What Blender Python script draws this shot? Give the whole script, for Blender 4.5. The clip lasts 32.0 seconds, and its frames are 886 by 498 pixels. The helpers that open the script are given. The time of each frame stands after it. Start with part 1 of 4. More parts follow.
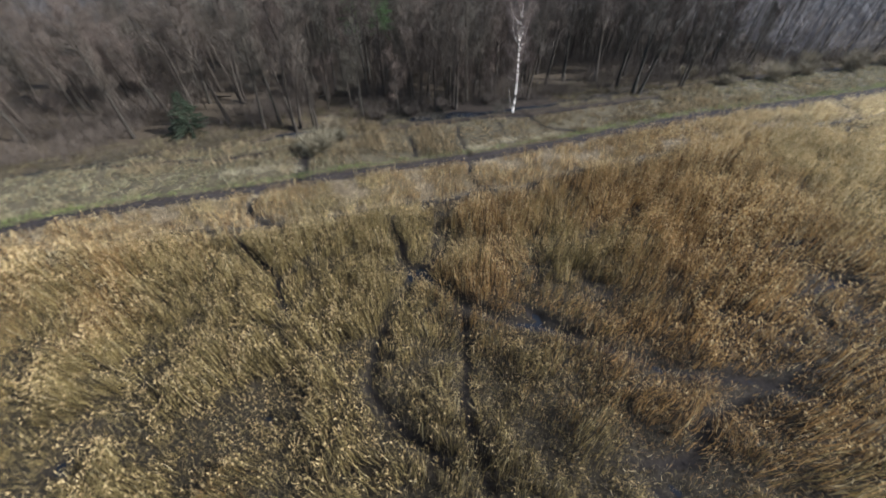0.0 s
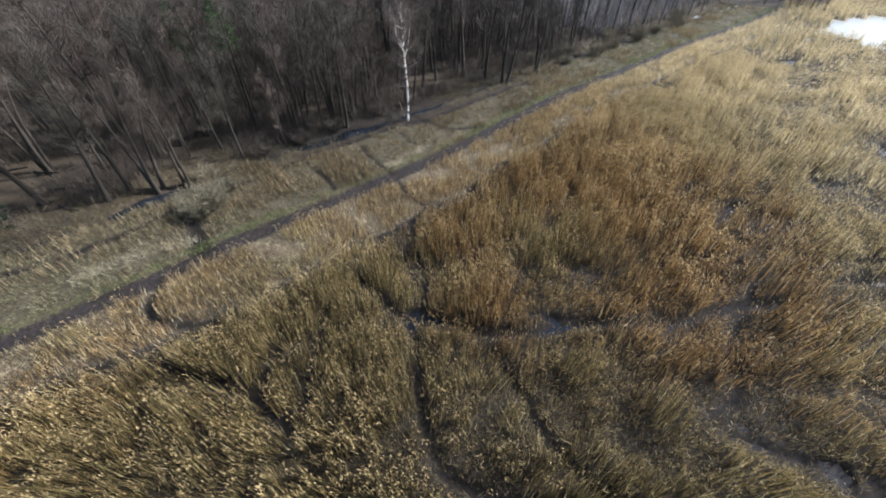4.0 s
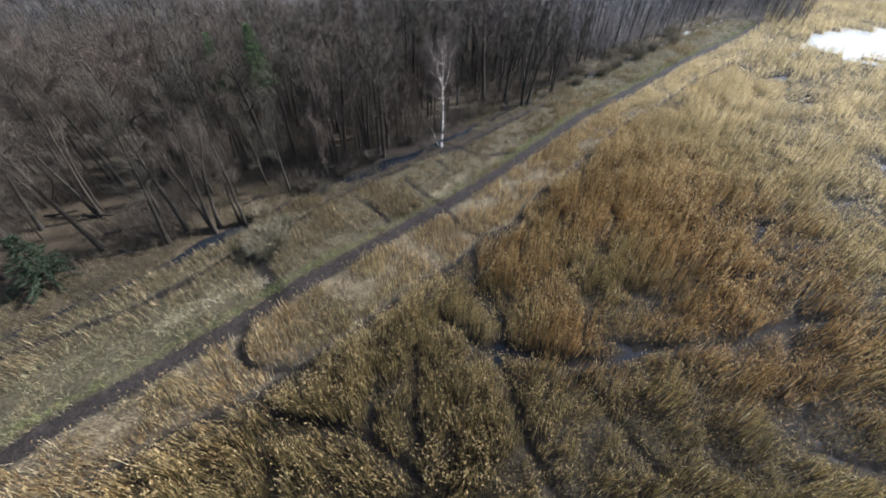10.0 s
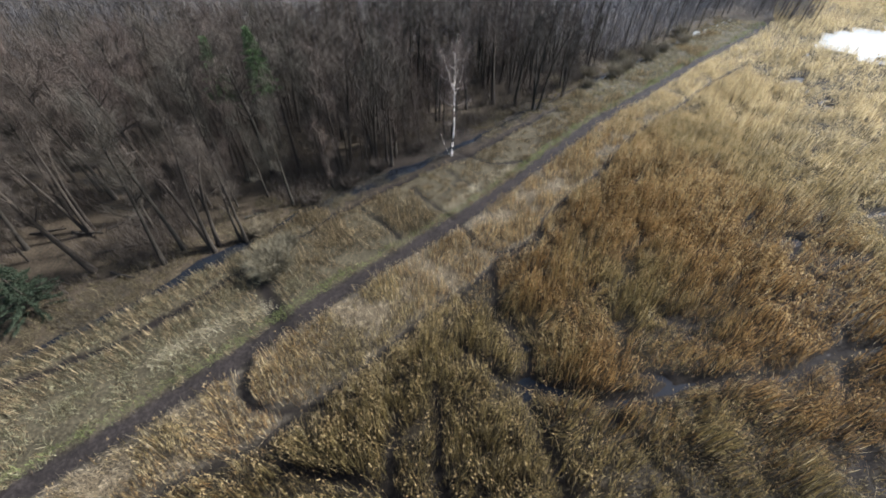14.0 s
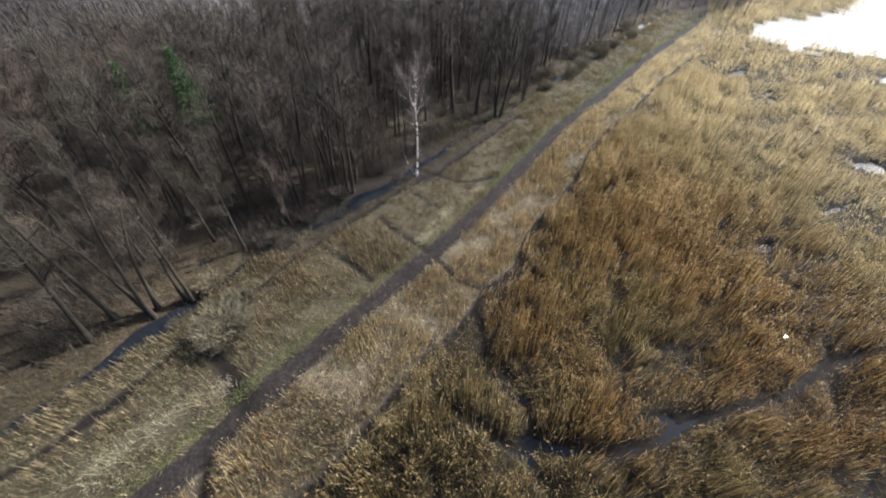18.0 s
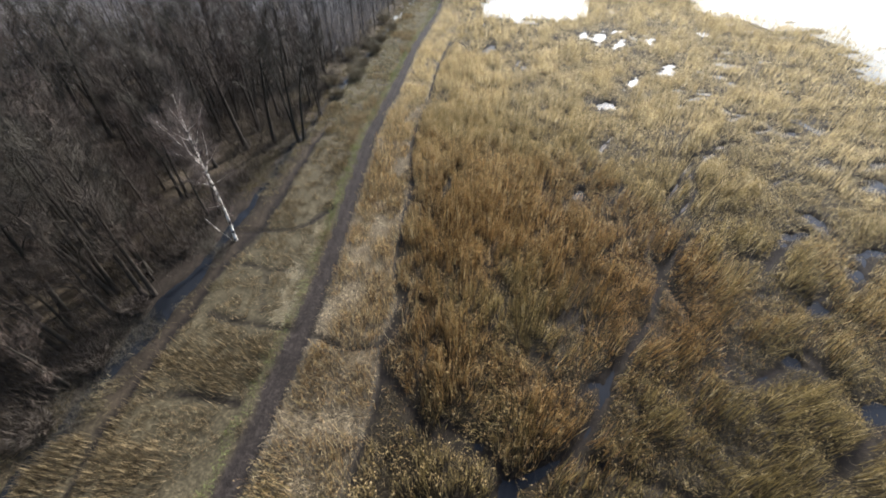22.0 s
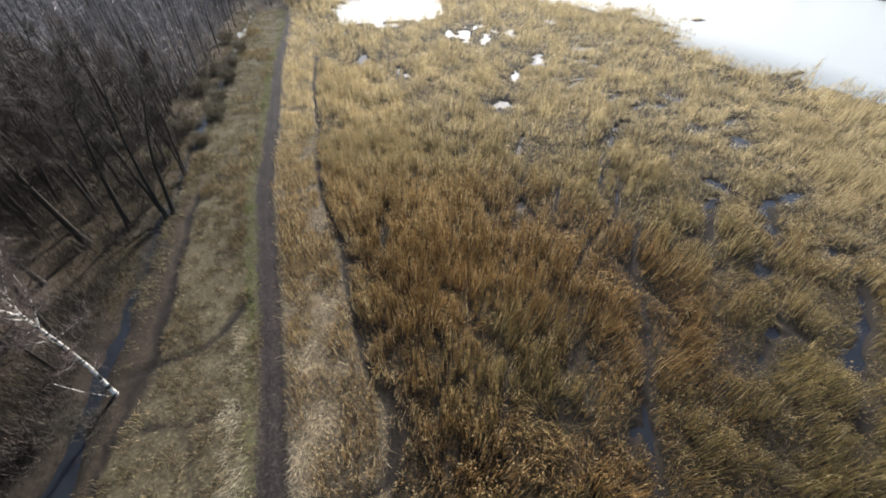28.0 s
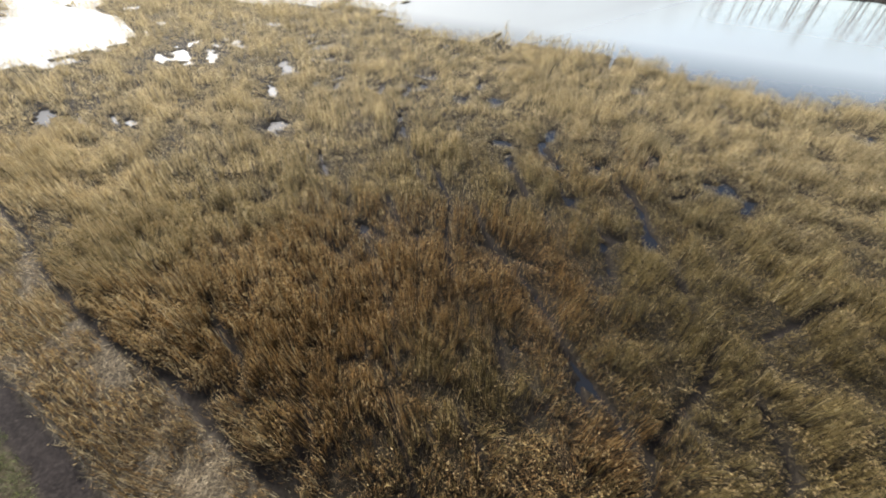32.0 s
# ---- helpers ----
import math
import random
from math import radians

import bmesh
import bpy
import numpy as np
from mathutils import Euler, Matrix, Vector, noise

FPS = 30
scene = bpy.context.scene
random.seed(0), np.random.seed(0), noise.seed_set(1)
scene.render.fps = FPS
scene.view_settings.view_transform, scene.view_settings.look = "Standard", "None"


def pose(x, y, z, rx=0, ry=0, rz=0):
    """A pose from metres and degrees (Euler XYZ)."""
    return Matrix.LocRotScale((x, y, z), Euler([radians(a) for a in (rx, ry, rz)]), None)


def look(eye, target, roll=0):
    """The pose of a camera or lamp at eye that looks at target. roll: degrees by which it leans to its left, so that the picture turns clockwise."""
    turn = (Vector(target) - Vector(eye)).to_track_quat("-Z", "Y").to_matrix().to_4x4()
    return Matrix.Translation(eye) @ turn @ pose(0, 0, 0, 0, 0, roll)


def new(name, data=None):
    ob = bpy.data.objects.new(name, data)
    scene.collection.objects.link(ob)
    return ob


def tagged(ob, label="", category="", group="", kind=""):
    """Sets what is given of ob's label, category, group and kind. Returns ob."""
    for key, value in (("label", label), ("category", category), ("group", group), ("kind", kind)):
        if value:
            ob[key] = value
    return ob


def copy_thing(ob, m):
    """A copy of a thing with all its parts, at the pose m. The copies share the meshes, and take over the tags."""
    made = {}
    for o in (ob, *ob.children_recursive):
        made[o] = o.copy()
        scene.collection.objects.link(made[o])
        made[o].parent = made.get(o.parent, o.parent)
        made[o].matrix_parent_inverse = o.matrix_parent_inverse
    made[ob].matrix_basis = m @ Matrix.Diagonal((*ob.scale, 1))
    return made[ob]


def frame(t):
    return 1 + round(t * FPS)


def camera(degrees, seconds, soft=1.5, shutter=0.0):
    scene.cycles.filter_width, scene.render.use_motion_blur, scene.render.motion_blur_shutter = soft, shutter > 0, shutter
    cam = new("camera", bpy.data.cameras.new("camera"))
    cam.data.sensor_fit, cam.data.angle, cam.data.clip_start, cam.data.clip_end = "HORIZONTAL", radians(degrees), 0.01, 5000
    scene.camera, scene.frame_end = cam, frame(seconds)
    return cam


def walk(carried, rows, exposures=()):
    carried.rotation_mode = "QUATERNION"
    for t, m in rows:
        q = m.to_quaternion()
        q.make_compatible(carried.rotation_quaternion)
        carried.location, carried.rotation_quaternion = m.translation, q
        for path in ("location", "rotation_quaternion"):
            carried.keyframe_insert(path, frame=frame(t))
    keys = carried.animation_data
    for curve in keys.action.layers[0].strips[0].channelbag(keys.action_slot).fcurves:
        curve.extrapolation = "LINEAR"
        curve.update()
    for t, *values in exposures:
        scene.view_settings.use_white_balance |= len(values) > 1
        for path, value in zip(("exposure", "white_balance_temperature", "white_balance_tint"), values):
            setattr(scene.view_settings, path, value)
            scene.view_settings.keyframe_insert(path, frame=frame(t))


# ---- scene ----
cam = camera(100.1, 32.0, soft=2.0, shutter=0.45)
PATH = [
    (0, (39.171, -28.999, 21.626), (37.88, -28.389, 20.226), -0.8),
    (0.5, (38.279, -29.479, 21.581), (37.072, -28.715, 20.181), -0.9),
    (1, (37.389, -30.01, 21.589), (36.321, -29.071, 20.183), -0.8),
    (1.5, (36.426, -30.855, 21.42), (35.518, -29.747, 20.025), 0.3),
    (2, (35.335, -31.497, 21.29), (34.535, -30.303, 19.899), 0.7),
    (2.5, (34.196, -31.99, 21.155), (33.356, -30.824, 19.765), 0.9),
    (3, (33.142, -32.425, 21.051), (32.254, -31.294, 19.661), 1.0),
    (3.5, (32.102, -32.914, 21.043), (31.227, -31.774, 19.652), 1.1),
    (5.5, (29.202, -34.543, 22.181), (28.344, -33.384, 20.795), 1.2),
    (6, (28.669, -34.909, 22.457), (27.82, -33.739, 21.074), 1.1),
    (6.5, (28.121, -35.216, 22.728), (27.292, -34.034, 21.344), 1.3),
    (7, (27.697, -35.594, 22.972), (26.88, -34.4, 21.592), 1.2),
    (7.5, (27.3, -35.929, 23.184), (26.492, -34.725, 21.807), 1.1),
    (8, (26.856, -36.23, 23.451), (26.049, -35.024, 22.075), 1.1),
    (8.5, (26.491, -36.486, 23.686), (25.667, -35.289, 22.311), 1.1),
    (9, (26.104, -36.683, 23.832), (25.284, -35.483, 22.458), 1.1),
    (9.5, (25.691, -36.843, 23.887), (24.881, -35.636, 22.512), 1.2),
    (10, (25.323, -36.932, 23.82), (24.514, -35.723, 22.447), 1.2),
    (10.5, (24.973, -36.872, 23.751), (24.173, -35.658, 22.378), 1.2),
    (11, (24.629, -36.833, 23.634), (23.876, -35.589, 22.262), 1.1),
    (11.5, (24.322, -36.69, 23.548), (23.531, -35.469, 22.175), 1.0),
    (12, (23.919, -36.446, 23.59), (23.206, -35.183, 22.212), 1.3),
    (12.5, (23.587, -36.317, 23.469), (22.883, -35.046, 22.095), 1.1),
    (13, (23.208, -36.055, 23.401), (22.449, -34.814, 22.028), 1.1),
    (13.5, (22.757, -35.72, 23.417), (21.97, -34.5, 22.042), 1.1),
    (14, (22.383, -35.411, 23.416), (21.582, -34.198, 22.041), 1.1),
    (14.5, (21.868, -35.051, 23.479), (21.073, -33.838, 22.102), 1.3),
    (16.5, (20.424, -33.563, 24.298), (19.796, -32.274, 22.904), 1.7),
    (17, (19.861, -33.024, 24.193), (19.291, -31.706, 22.801), 1.9),
    (17.5, (19.451, -32.495, 24.118), (18.817, -31.206, 22.726), 1.8),
    (18, (18.927, -31.961, 24.336), (18.313, -30.671, 22.936), 1.9),
    (18.5, (18.228, -31.387, 24.291), (17.691, -30.063, 22.891), 2.3),
    (19, (17.852, -30.964, 24.156), (17.29, -29.646, 22.762), 2.2),
    (19.5, (17.302, -30.449, 24.389), (16.891, -29.08, 22.99), 2.5),
    (20, (17.169, -29.99, 24.197), (17.073, -28.552, 22.809), 2.6),
    (20.5, (16.532, -29.31, 24.021), (16.64, -27.867, 22.64), 3.0),
    (21, (16.03, -28.604, 23.992), (16.131, -27.162, 22.609), 3.2),
    (21.5, (15.755, -28.059, 24.062), (15.87, -26.619, 22.678), 3.1),
    (22, (15.453, -27.355, 24.061), (15.664, -25.925, 22.678), 3.2),
    (22.5, (15.09, -26.67, 24.015), (15.281, -25.236, 22.634), 3.2),
    (23, (14.722, -25.989, 23.937), (14.879, -24.551, 22.556), 3.4),
    (23.5, (14.389, -25.282, 23.9), (14.542, -23.843, 22.519), 3.5),
    (24, (14.215, -24.602, 23.964), (14.423, -23.17, 22.583), 3.4),
    (24.5, (13.826, -23.95, 23.91), (14.192, -22.544, 22.536), 3.6),
    (26.5, (13.033, -21.133, 23.605), (13.455, -19.739, 22.235), 2.7),
    (27, (12.921, -20.344, 23.464), (13.37, -18.954, 22.098), 2.6),
    (27.5, (12.664, -19.524, 23.467), (13.329, -18.221, 22.103), 3.0),
    (28, (12.465, -18.744, 23.428), (13.188, -17.47, 22.066), 3.0),
    (28.5, (12.373, -17.916, 23.279), (13.054, -16.618, 21.919), 3.0),
    (29, (12.351, -17.148, 23.305), (13.04, -15.855, 21.944), 3.1),
    (29.5, (12.388, -16.342, 23.291), (13.224, -15.136, 21.932), 3.1),
    (30, (12.414, -15.666, 23.437), (13.443, -14.616, 22.082), 2.9),
    (30.5, (12.529, -15.1, 23.502), (13.722, -14.236, 22.149), 2.7),
    (31, (12.595, -14.44, 23.625), (13.931, -13.816, 22.273), 2.4),
    (31.5, (12.589, -13.538, 23.432), (13.976, -13.018, 22.088), 2.4),
    (32, (12.845, -12.723, 23.381), (14.206, -12.139, 22.037), 2.5),
]
walk(cam, [(t, look(eye, target, roll)) for t, eye, target, roll in PATH],
     [(0, 1.74, 5800, 10), (3, 1.74, 5750, 10), (6, 1.78, 5750, 10), (14, 1.80, 5950, 10), (24, 1.79, 6300, 10), (28, 1.69, 6350, 10), (32, 1.57, 6500, 10)])

# ---- world and light ----
SUN_AZ, SUN_EL = radians(33), radians(37)
world = bpy.data.worlds.new("spring_sky")
scene.world = world
world.use_nodes = True
wn, wl = world.node_tree.nodes, world.node_tree.links
wn.clear()
sky = wn.new("ShaderNodeTexSky")
sky.sky_type, sky.sun_disc = "NISHITA", False
sky.sun_elevation, sky.sun_rotation = SUN_EL, SUN_AZ
sky.air_density, sky.dust_density, sky.ozone_density = 1.0, 1.9, 1.0
wbg, wout = wn.new("ShaderNodeBackground"), wn.new("ShaderNodeOutputWorld")
wbg.inputs["Strength"].default_value = 0.1
wl.new(sky.outputs[0], wbg.inputs[0])
wl.new(wbg.outputs[0], wout.inputs[0])
sun_data = bpy.data.lights.new("sun", "SUN")
sun_data.energy, sun_data.angle, sun_data.color = 5.0, radians(3.0), (1.0, 0.985, 0.965)
sun = new("sun", sun_data)
SUN_DIR = Vector((math.sin(SUN_AZ) * math.cos(SUN_EL), math.cos(SUN_AZ) * math.cos(SUN_EL), math.sin(SUN_EL)))
sun.matrix_world = look(SUN_DIR * 200, (0, 0, 0))


# ---- materials ----
def material(name, rough=0.8, spec=0.3):
    m = bpy.data.materials.new(name)
    m.use_nodes = True
    n = m.node_tree.nodes
    b = n["Principled BSDF"]
    b.inputs["Roughness"].default_value = rough
    b.inputs["Specular IOR Level"].default_value = spec
    return m, n, m.node_tree.links, b


def ramp(n, stops):
    r = n.new("ShaderNodeValToRGB")
    e = r.color_ramp.elements
    while len(e) < len(stops):
        e.new(0.5)
    for k, (p, c) in zip(e, stops):
        k.position, k.color = p, (*c, 1)
    return r


def noise_node(n, l, scale, detail=4, rough=0.55, coord="Object"):
    tc, t = n.new("ShaderNodeTexCoord"), n.new("ShaderNodeTexNoise")
    t.inputs["Scale"].default_value, t.inputs["Detail"].default_value, t.inputs["Roughness"].default_value = scale, detail, rough
    l.new(tc.outputs[coord], t.inputs["Vector"])
    return t


def mix(n, l, kind, fac, a, b):
    m = n.new("ShaderNodeMix")
    m.data_type, m.blend_type = "RGBA", kind
    for sock, v in ((0, fac), (6, a), (7, b)):
        if hasattr(v, "default_value"):
            l.new(v, m.inputs[sock])
        else:
            m.inputs[sock].default_value = v if sock == 0 else (*v, 1)
    return m.outputs[2]


def blade_material(name, dark, mid, light, rough=0.7, patch=0.12, dim=0.05):
    """Dry stems and leaves: each blade its own shade, with patches of paler and darker growth."""
    m, n, l, b = material(name, rough, 0.25)
    geo = n.new("ShaderNodeNewGeometry")
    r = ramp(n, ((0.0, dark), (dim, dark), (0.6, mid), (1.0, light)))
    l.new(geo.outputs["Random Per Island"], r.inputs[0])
    big = noise_node(n, l, patch, 5)
    pr = ramp(n, ((0.3, (0.72, 0.70, 0.64)), (0.7, (1.2, 1.17, 1.1))))
    l.new(big.outputs[0], pr.inputs[0])
    tone = mix(n, l, "MULTIPLY", 1.0, r.outputs[0], pr.outputs[0])
    l.new(tone, b.inputs["Base Color"])
    thin, both = n.new("ShaderNodeBsdfTranslucent"), n.new("ShaderNodeMixShader")
    both.inputs[0].default_value = 0.37
    l.new(tone, thin.inputs["Color"])
    l.new(b.outputs[0], both.inputs[1])
    l.new(thin.outputs[0], both.inputs[2])
    l.new(both.outputs[0], n["Material Output"].inputs["Surface"])
    return m


def bark_material(name, dark, light, scale=6.0):
    m, n, l, b = material(name, 0.85, 0.2)
    t = noise_node(n, l, scale, 6, 0.65)
    info = n.new("ShaderNodeObjectInfo")
    r = ramp(n, ((0.3, dark), (0.75, light)))
    l.new(t.outputs[0], r.inputs[0])
    vr = ramp(n, ((0.0, (0.75, 0.78, 0.72)), (1.0, (1.2, 1.12, 1.05))))
    l.new(info.outputs["Random"], vr.inputs[0])
    l.new(mix(n, l, "MULTIPLY", 1.0, r.outputs[0], vr.outputs[0]), b.inputs["Base Color"])
    bump = n.new("ShaderNodeBump")
    bump.inputs["Distance"].default_value = 0.03
    l.new(t.outputs[0], bump.inputs["Height"])
    l.new(bump.outputs[0], b.inputs["Normal"])
    return m


def twig_material(name, a, b_, c):
    m, n, l, b = material(name, 0.8, 0.2)
    info, geo = n.new("ShaderNodeObjectInfo"), n.new("ShaderNodeNewGeometry")
    r = ramp(n, ((0.0, a), (0.5, b_), (1.0, c)))
    l.new(info.outputs["Random"], r.inputs[0])
    v = ramp(n, ((0.0, (0.7, 0.7, 0.7)), (1.0, (1.3, 1.3, 1.3))))
    l.new(geo.outputs["Random Per Island"], v.inputs[0])
    l.new(mix(n, l, "MULTIPLY", 1.0, r.outputs[0], v.outputs[0]), b.inputs["Base Color"])
    return m


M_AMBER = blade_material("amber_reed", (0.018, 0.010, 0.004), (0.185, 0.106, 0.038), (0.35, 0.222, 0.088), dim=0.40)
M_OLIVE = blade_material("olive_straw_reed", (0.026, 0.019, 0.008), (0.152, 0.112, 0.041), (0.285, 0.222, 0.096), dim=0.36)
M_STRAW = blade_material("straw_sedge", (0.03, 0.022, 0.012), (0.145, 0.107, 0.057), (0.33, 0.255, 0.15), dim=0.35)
M_PLUME = blade_material("reed_plume", (0.18, 0.125, 0.058), (0.36, 0.265, 0.13), (0.54, 0.42, 0.235), 0.9)
# pale straw, lightened further to carry the far haze in its colour
M_PALE = blade_material("hazed_pale_reed", (0.11, 0.086, 0.05), (0.40, 0.316, 0.172), (0.64, 0.54, 0.34))
M_THATCH = blade_material("flattened_reed", (0.06, 0.045, 0.027), (0.225, 0.172, 0.105), (0.45, 0.375, 0.26), patch=0.5)
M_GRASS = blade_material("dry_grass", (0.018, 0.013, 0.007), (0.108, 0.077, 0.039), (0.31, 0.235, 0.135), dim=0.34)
M_SEDGE = blade_material("dull_sedge", (0.024, 0.02, 0.011), (0.092, 0.074, 0.038), (0.22, 0.18, 0.10))
M_LITTER = blade_material("dark_reed_litter", (0.010, 0.007, 0.004), (0.042, 0.031, 0.017), (0.13, 0.098, 0.054))
M_SHEAF = blade_material("bleached_grass", (0.045, 0.044, 0.024), (0.155, 0.145, 0.085), (0.37, 0.345, 0.23))
M_BUNDLE = blade_material("bleached_bundle", (0.10, 0.086, 0.053), (0.28, 0.24, 0.165), (0.50, 0.45, 0.34))
M_GREEN = blade_material("verge_grass", (0.04, 0.05, 0.015), (0.095, 0.115, 0.034), (0.20, 0.22, 0.08))
M_BARK = bark_material("alder_bark", (0.015, 0.0125, 0.0098), (0.039, 0.0315, 0.024))
M_TWIG = twig_material("bare_twigs", (0.034, 0.029, 0.020), (0.045, 0.0345, 0.025), (0.058, 0.041, 0.031))
M_NEEDLE = twig_material("needles", (0.012, 0.018, 0.010), (0.018, 0.025, 0.013), (0.027, 0.035, 0.016))

# water
M_WATER, n, l, b = material("still_water", 0.03, 0.19)
# peaty in the marsh; out in the lake the sky's bright reflection is painted in
where_, lake_side, north_ = n.new("ShaderNodeTexCoord"), n.new("ShaderNodeMapRange"), n.new("ShaderNodeMapRange")
east_, painted_sky = n.new("ShaderNodeSeparateXYZ"), ramp(n, ((0.0, (0.008, 0.009, 0.011)), (1.0, (0.185, 0.188, 0.175))))
lake_side.inputs["From Min"].default_value, lake_side.inputs["From Max"].default_value = 98, 135
l.new(where_.outputs["Object"], east_.inputs[0])
l.new(east_.outputs["X"], lake_side.inputs["Value"])
north_.inputs["From Min"].default_value, north_.inputs["From Max"].default_value = 66, 90
l.new(east_.outputs["Y"], north_.inputs["Value"])
open_ = n.new("ShaderNodeMath")
open_.operation = "MAXIMUM"
l.new(lake_side.outputs[0], open_.inputs[0])
l.new(north_.outputs[0], open_.inputs[1])
ripple = n.new("ShaderNodeMapRange")
ripple.inputs["To Min"].default_value, ripple.inputs["To Max"].default_value = 0.03, 0.36
# the wind ripples the water further north; near pools, the ditch and the lake to the east lie still
breeze, reach_ = n.new("ShaderNodeVectorMath"), n.new("ShaderNodeMapRange")
breeze.operation, breeze.inputs[1].default_value = "DOT_PRODUCT", (0.35, 0.94, 0)
reach_.inputs["From Min"].default_value, reach_.inputs["From Max"].default_value = 24, 60
l.new(where_.outputs["Object"], breeze.inputs[0])
l.new(breeze.outputs["Value"], reach_.inputs["Value"])
l.new(reach_.outputs[0], ripple.inputs["Value"])
l.new(ripple.outputs[0], b.inputs["Roughness"])
l.new(open_.outputs[0], painted_sky.inputs[0])
l.new(painted_sky.outputs[0], b.inputs["Base Color"])
b.inputs["IOR"].default_value = 1.333
wt = noise_node(n, l, 1.6, 3)
bump = n.new("ShaderNodeBump")
bump.inputs["Strength"].default_value, bump.inputs["Distance"].default_value = 0.06, 0.02
l.new(wt.outputs[0], bump.inputs["Height"])
l.new(bump.outputs[0], b.inputs["Normal"])

# birch bark: white with dark bands
M_BIRCH, n, l, b = material("birch_bark", 0.6, 0.3)
tc = n.new("ShaderNodeTexCoord")
mp = n.new("ShaderNodeMapping")
mp.inputs["Scale"].default_value = (1.2, 1.2, 4.2)
l.new(tc.outputs["Object"], mp.inputs[0])
bt_ = n.new("ShaderNodeTexNoise")
bt_.inputs["Scale"].default_value, bt_.inputs["Detail"].default_value = 1.6, 5
l.new(mp.outputs[0], bt_.inputs["Vector"])
br = ramp(n, ((0.455, (0.03, 0.027, 0.024)), (0.49, (0.66, 0.59, 0.50)), (0.7, (0.86, 0.79, 0.69))))
l.new(bt_.outputs[0], br.inputs[0])
l.new(br.outputs[0], b.inputs["Base Color"])

# ground: reed thatch, forest litter, path earth and shade-darkened mud, blended by masks
M_GROUND, n, l, b = material("marsh_ground", 0.95, 0.1)


def mask(name):
    a = n.new("ShaderNodeAttribute")
    a.attribute_name = name
    return a.outputs["Fac"]


fine, coarse = noise_node(n, l, 5.0, 8, 0.7), noise_node(n, l, 0.35, 5)
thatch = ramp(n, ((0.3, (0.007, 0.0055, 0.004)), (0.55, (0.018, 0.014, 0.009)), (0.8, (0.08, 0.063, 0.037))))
litter = ramp(n, ((0.25, (0.008, 0.0065, 0.004)), (0.5, (0.033, 0.0245, 0.0155)), (0.8, (0.09, 0.068, 0.042))))
earth = ramp(n, ((0.3, (0.007, 0.0055, 0.005)), (0.5, (0.014, 0.011, 0.0098)), (0.66, (0.03, 0.024, 0.020)), (0.85, (0.08, 0.064, 0.048))))
straw = ramp(n, ((0.25, (0.012, 0.0095, 0.006)), (0.5, (0.038, 0.031, 0.018)), (0.8, (0.12, 0.10, 0.06))))
mat_straw = ramp(n, ((0.25, (0.02, 0.016, 0.011)), (0.5, (0.06, 0.049, 0.034)), (0.8, (0.16, 0.135, 0.095))))
# blacker than wet peat: the trees' missing shade is put into this colour
shaded_mud = ramp(n, ((0.3, (0.004, 0.0033, 0.003)), (0.7, (0.012, 0.009, 0.0075))))
for r_ in (thatch, mat_straw, litter, earth, straw, shaded_mud):
    l.new(fine.outputs[0], r_.inputs[0])
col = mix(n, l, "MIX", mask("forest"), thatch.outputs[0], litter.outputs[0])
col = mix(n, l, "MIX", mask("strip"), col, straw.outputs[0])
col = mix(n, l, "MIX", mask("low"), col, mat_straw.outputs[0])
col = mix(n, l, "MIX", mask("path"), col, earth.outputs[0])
col = mix(n, l, "MIX", mask("wet_and_shade"), col, shaded_mud.outputs[0])
shade = ramp(n, ((0.3, (0.75, 0.75, 0.75)), (0.7, (1.2, 1.2, 1.2))))
l.new(coarse.outputs[0], shade.inputs[0])
l.new(mix(n, l, "MULTIPLY", 1.0, col, shade.outputs[0]), b.inputs["Base Color"])
bump = n.new("ShaderNodeBump")
bump.inputs["Strength"].default_value, bump.inputs["Distance"].default_value = 0.8, 0.08
l.new(fine.outputs[0], bump.inputs["Height"])
l.new(bump.outputs[0], b.inputs["Normal"])

# ---- the plan ----
RNG = np.random.default_rng(7)
WATER_Z = -0.32
PATH_LINE = [(-1.0, -60), (0.2, -47), (1.0, -42), (1.7, -39.3), (2.3, -36.3), (3.1, -33.2), (3.8, -28.4), (4.7, -23.5), (6.0, -17.5), (7.4, -11.5), (8.1, -7.4), (8.8, -3.2),
             (9.5, 2.2), (10.4, 9.6), (11.7, 20.1), (15.1, 35.8), (20.5, 63), (26.3, 86), (30, 104.3), (32, 114)]
DITCH = [(-14, -70), (-10.4, -50), (-9.4, -41), (-8.6, -37), (-7.9, -34), (-7.5, -30), (-6.9, -27), (-6.6, -21), (-5.8, -16.7), (-4.9, -13), (-3.9, -9.2), (-2.9, -6.2), (-1.8, -2.2), (-0.8, 3.2),
         (0.2, 8.3), (1.8, 17.9), (3.6, 24), (6.5, 39.1), (9.5, 52), (12.5, 68), (17, 88), (22, 110)]
# half the ditch's width, along y
DITCH_WIDE = [(-60, 0.45), (-45, 0.52), (-31, 0.55), (-28, 0.9), (-25.5, 0.9), (-23, 0.4), (-15, 0.5), (-12.5, 0.75), (-9, 1.05), (-6.8, 0.9), (-4.5, 0.62), (-1, 0.55), (3, 0.48), (7, 0.28), (13, 0.3),
              (16, 0.55), (19, 0.6), (21.5, 0.25), (36, 0.25), (39, 0.8), (42, 0.25), (84, 0.3), (87, 1.2), (91, 0.3), (110, 0.3)]
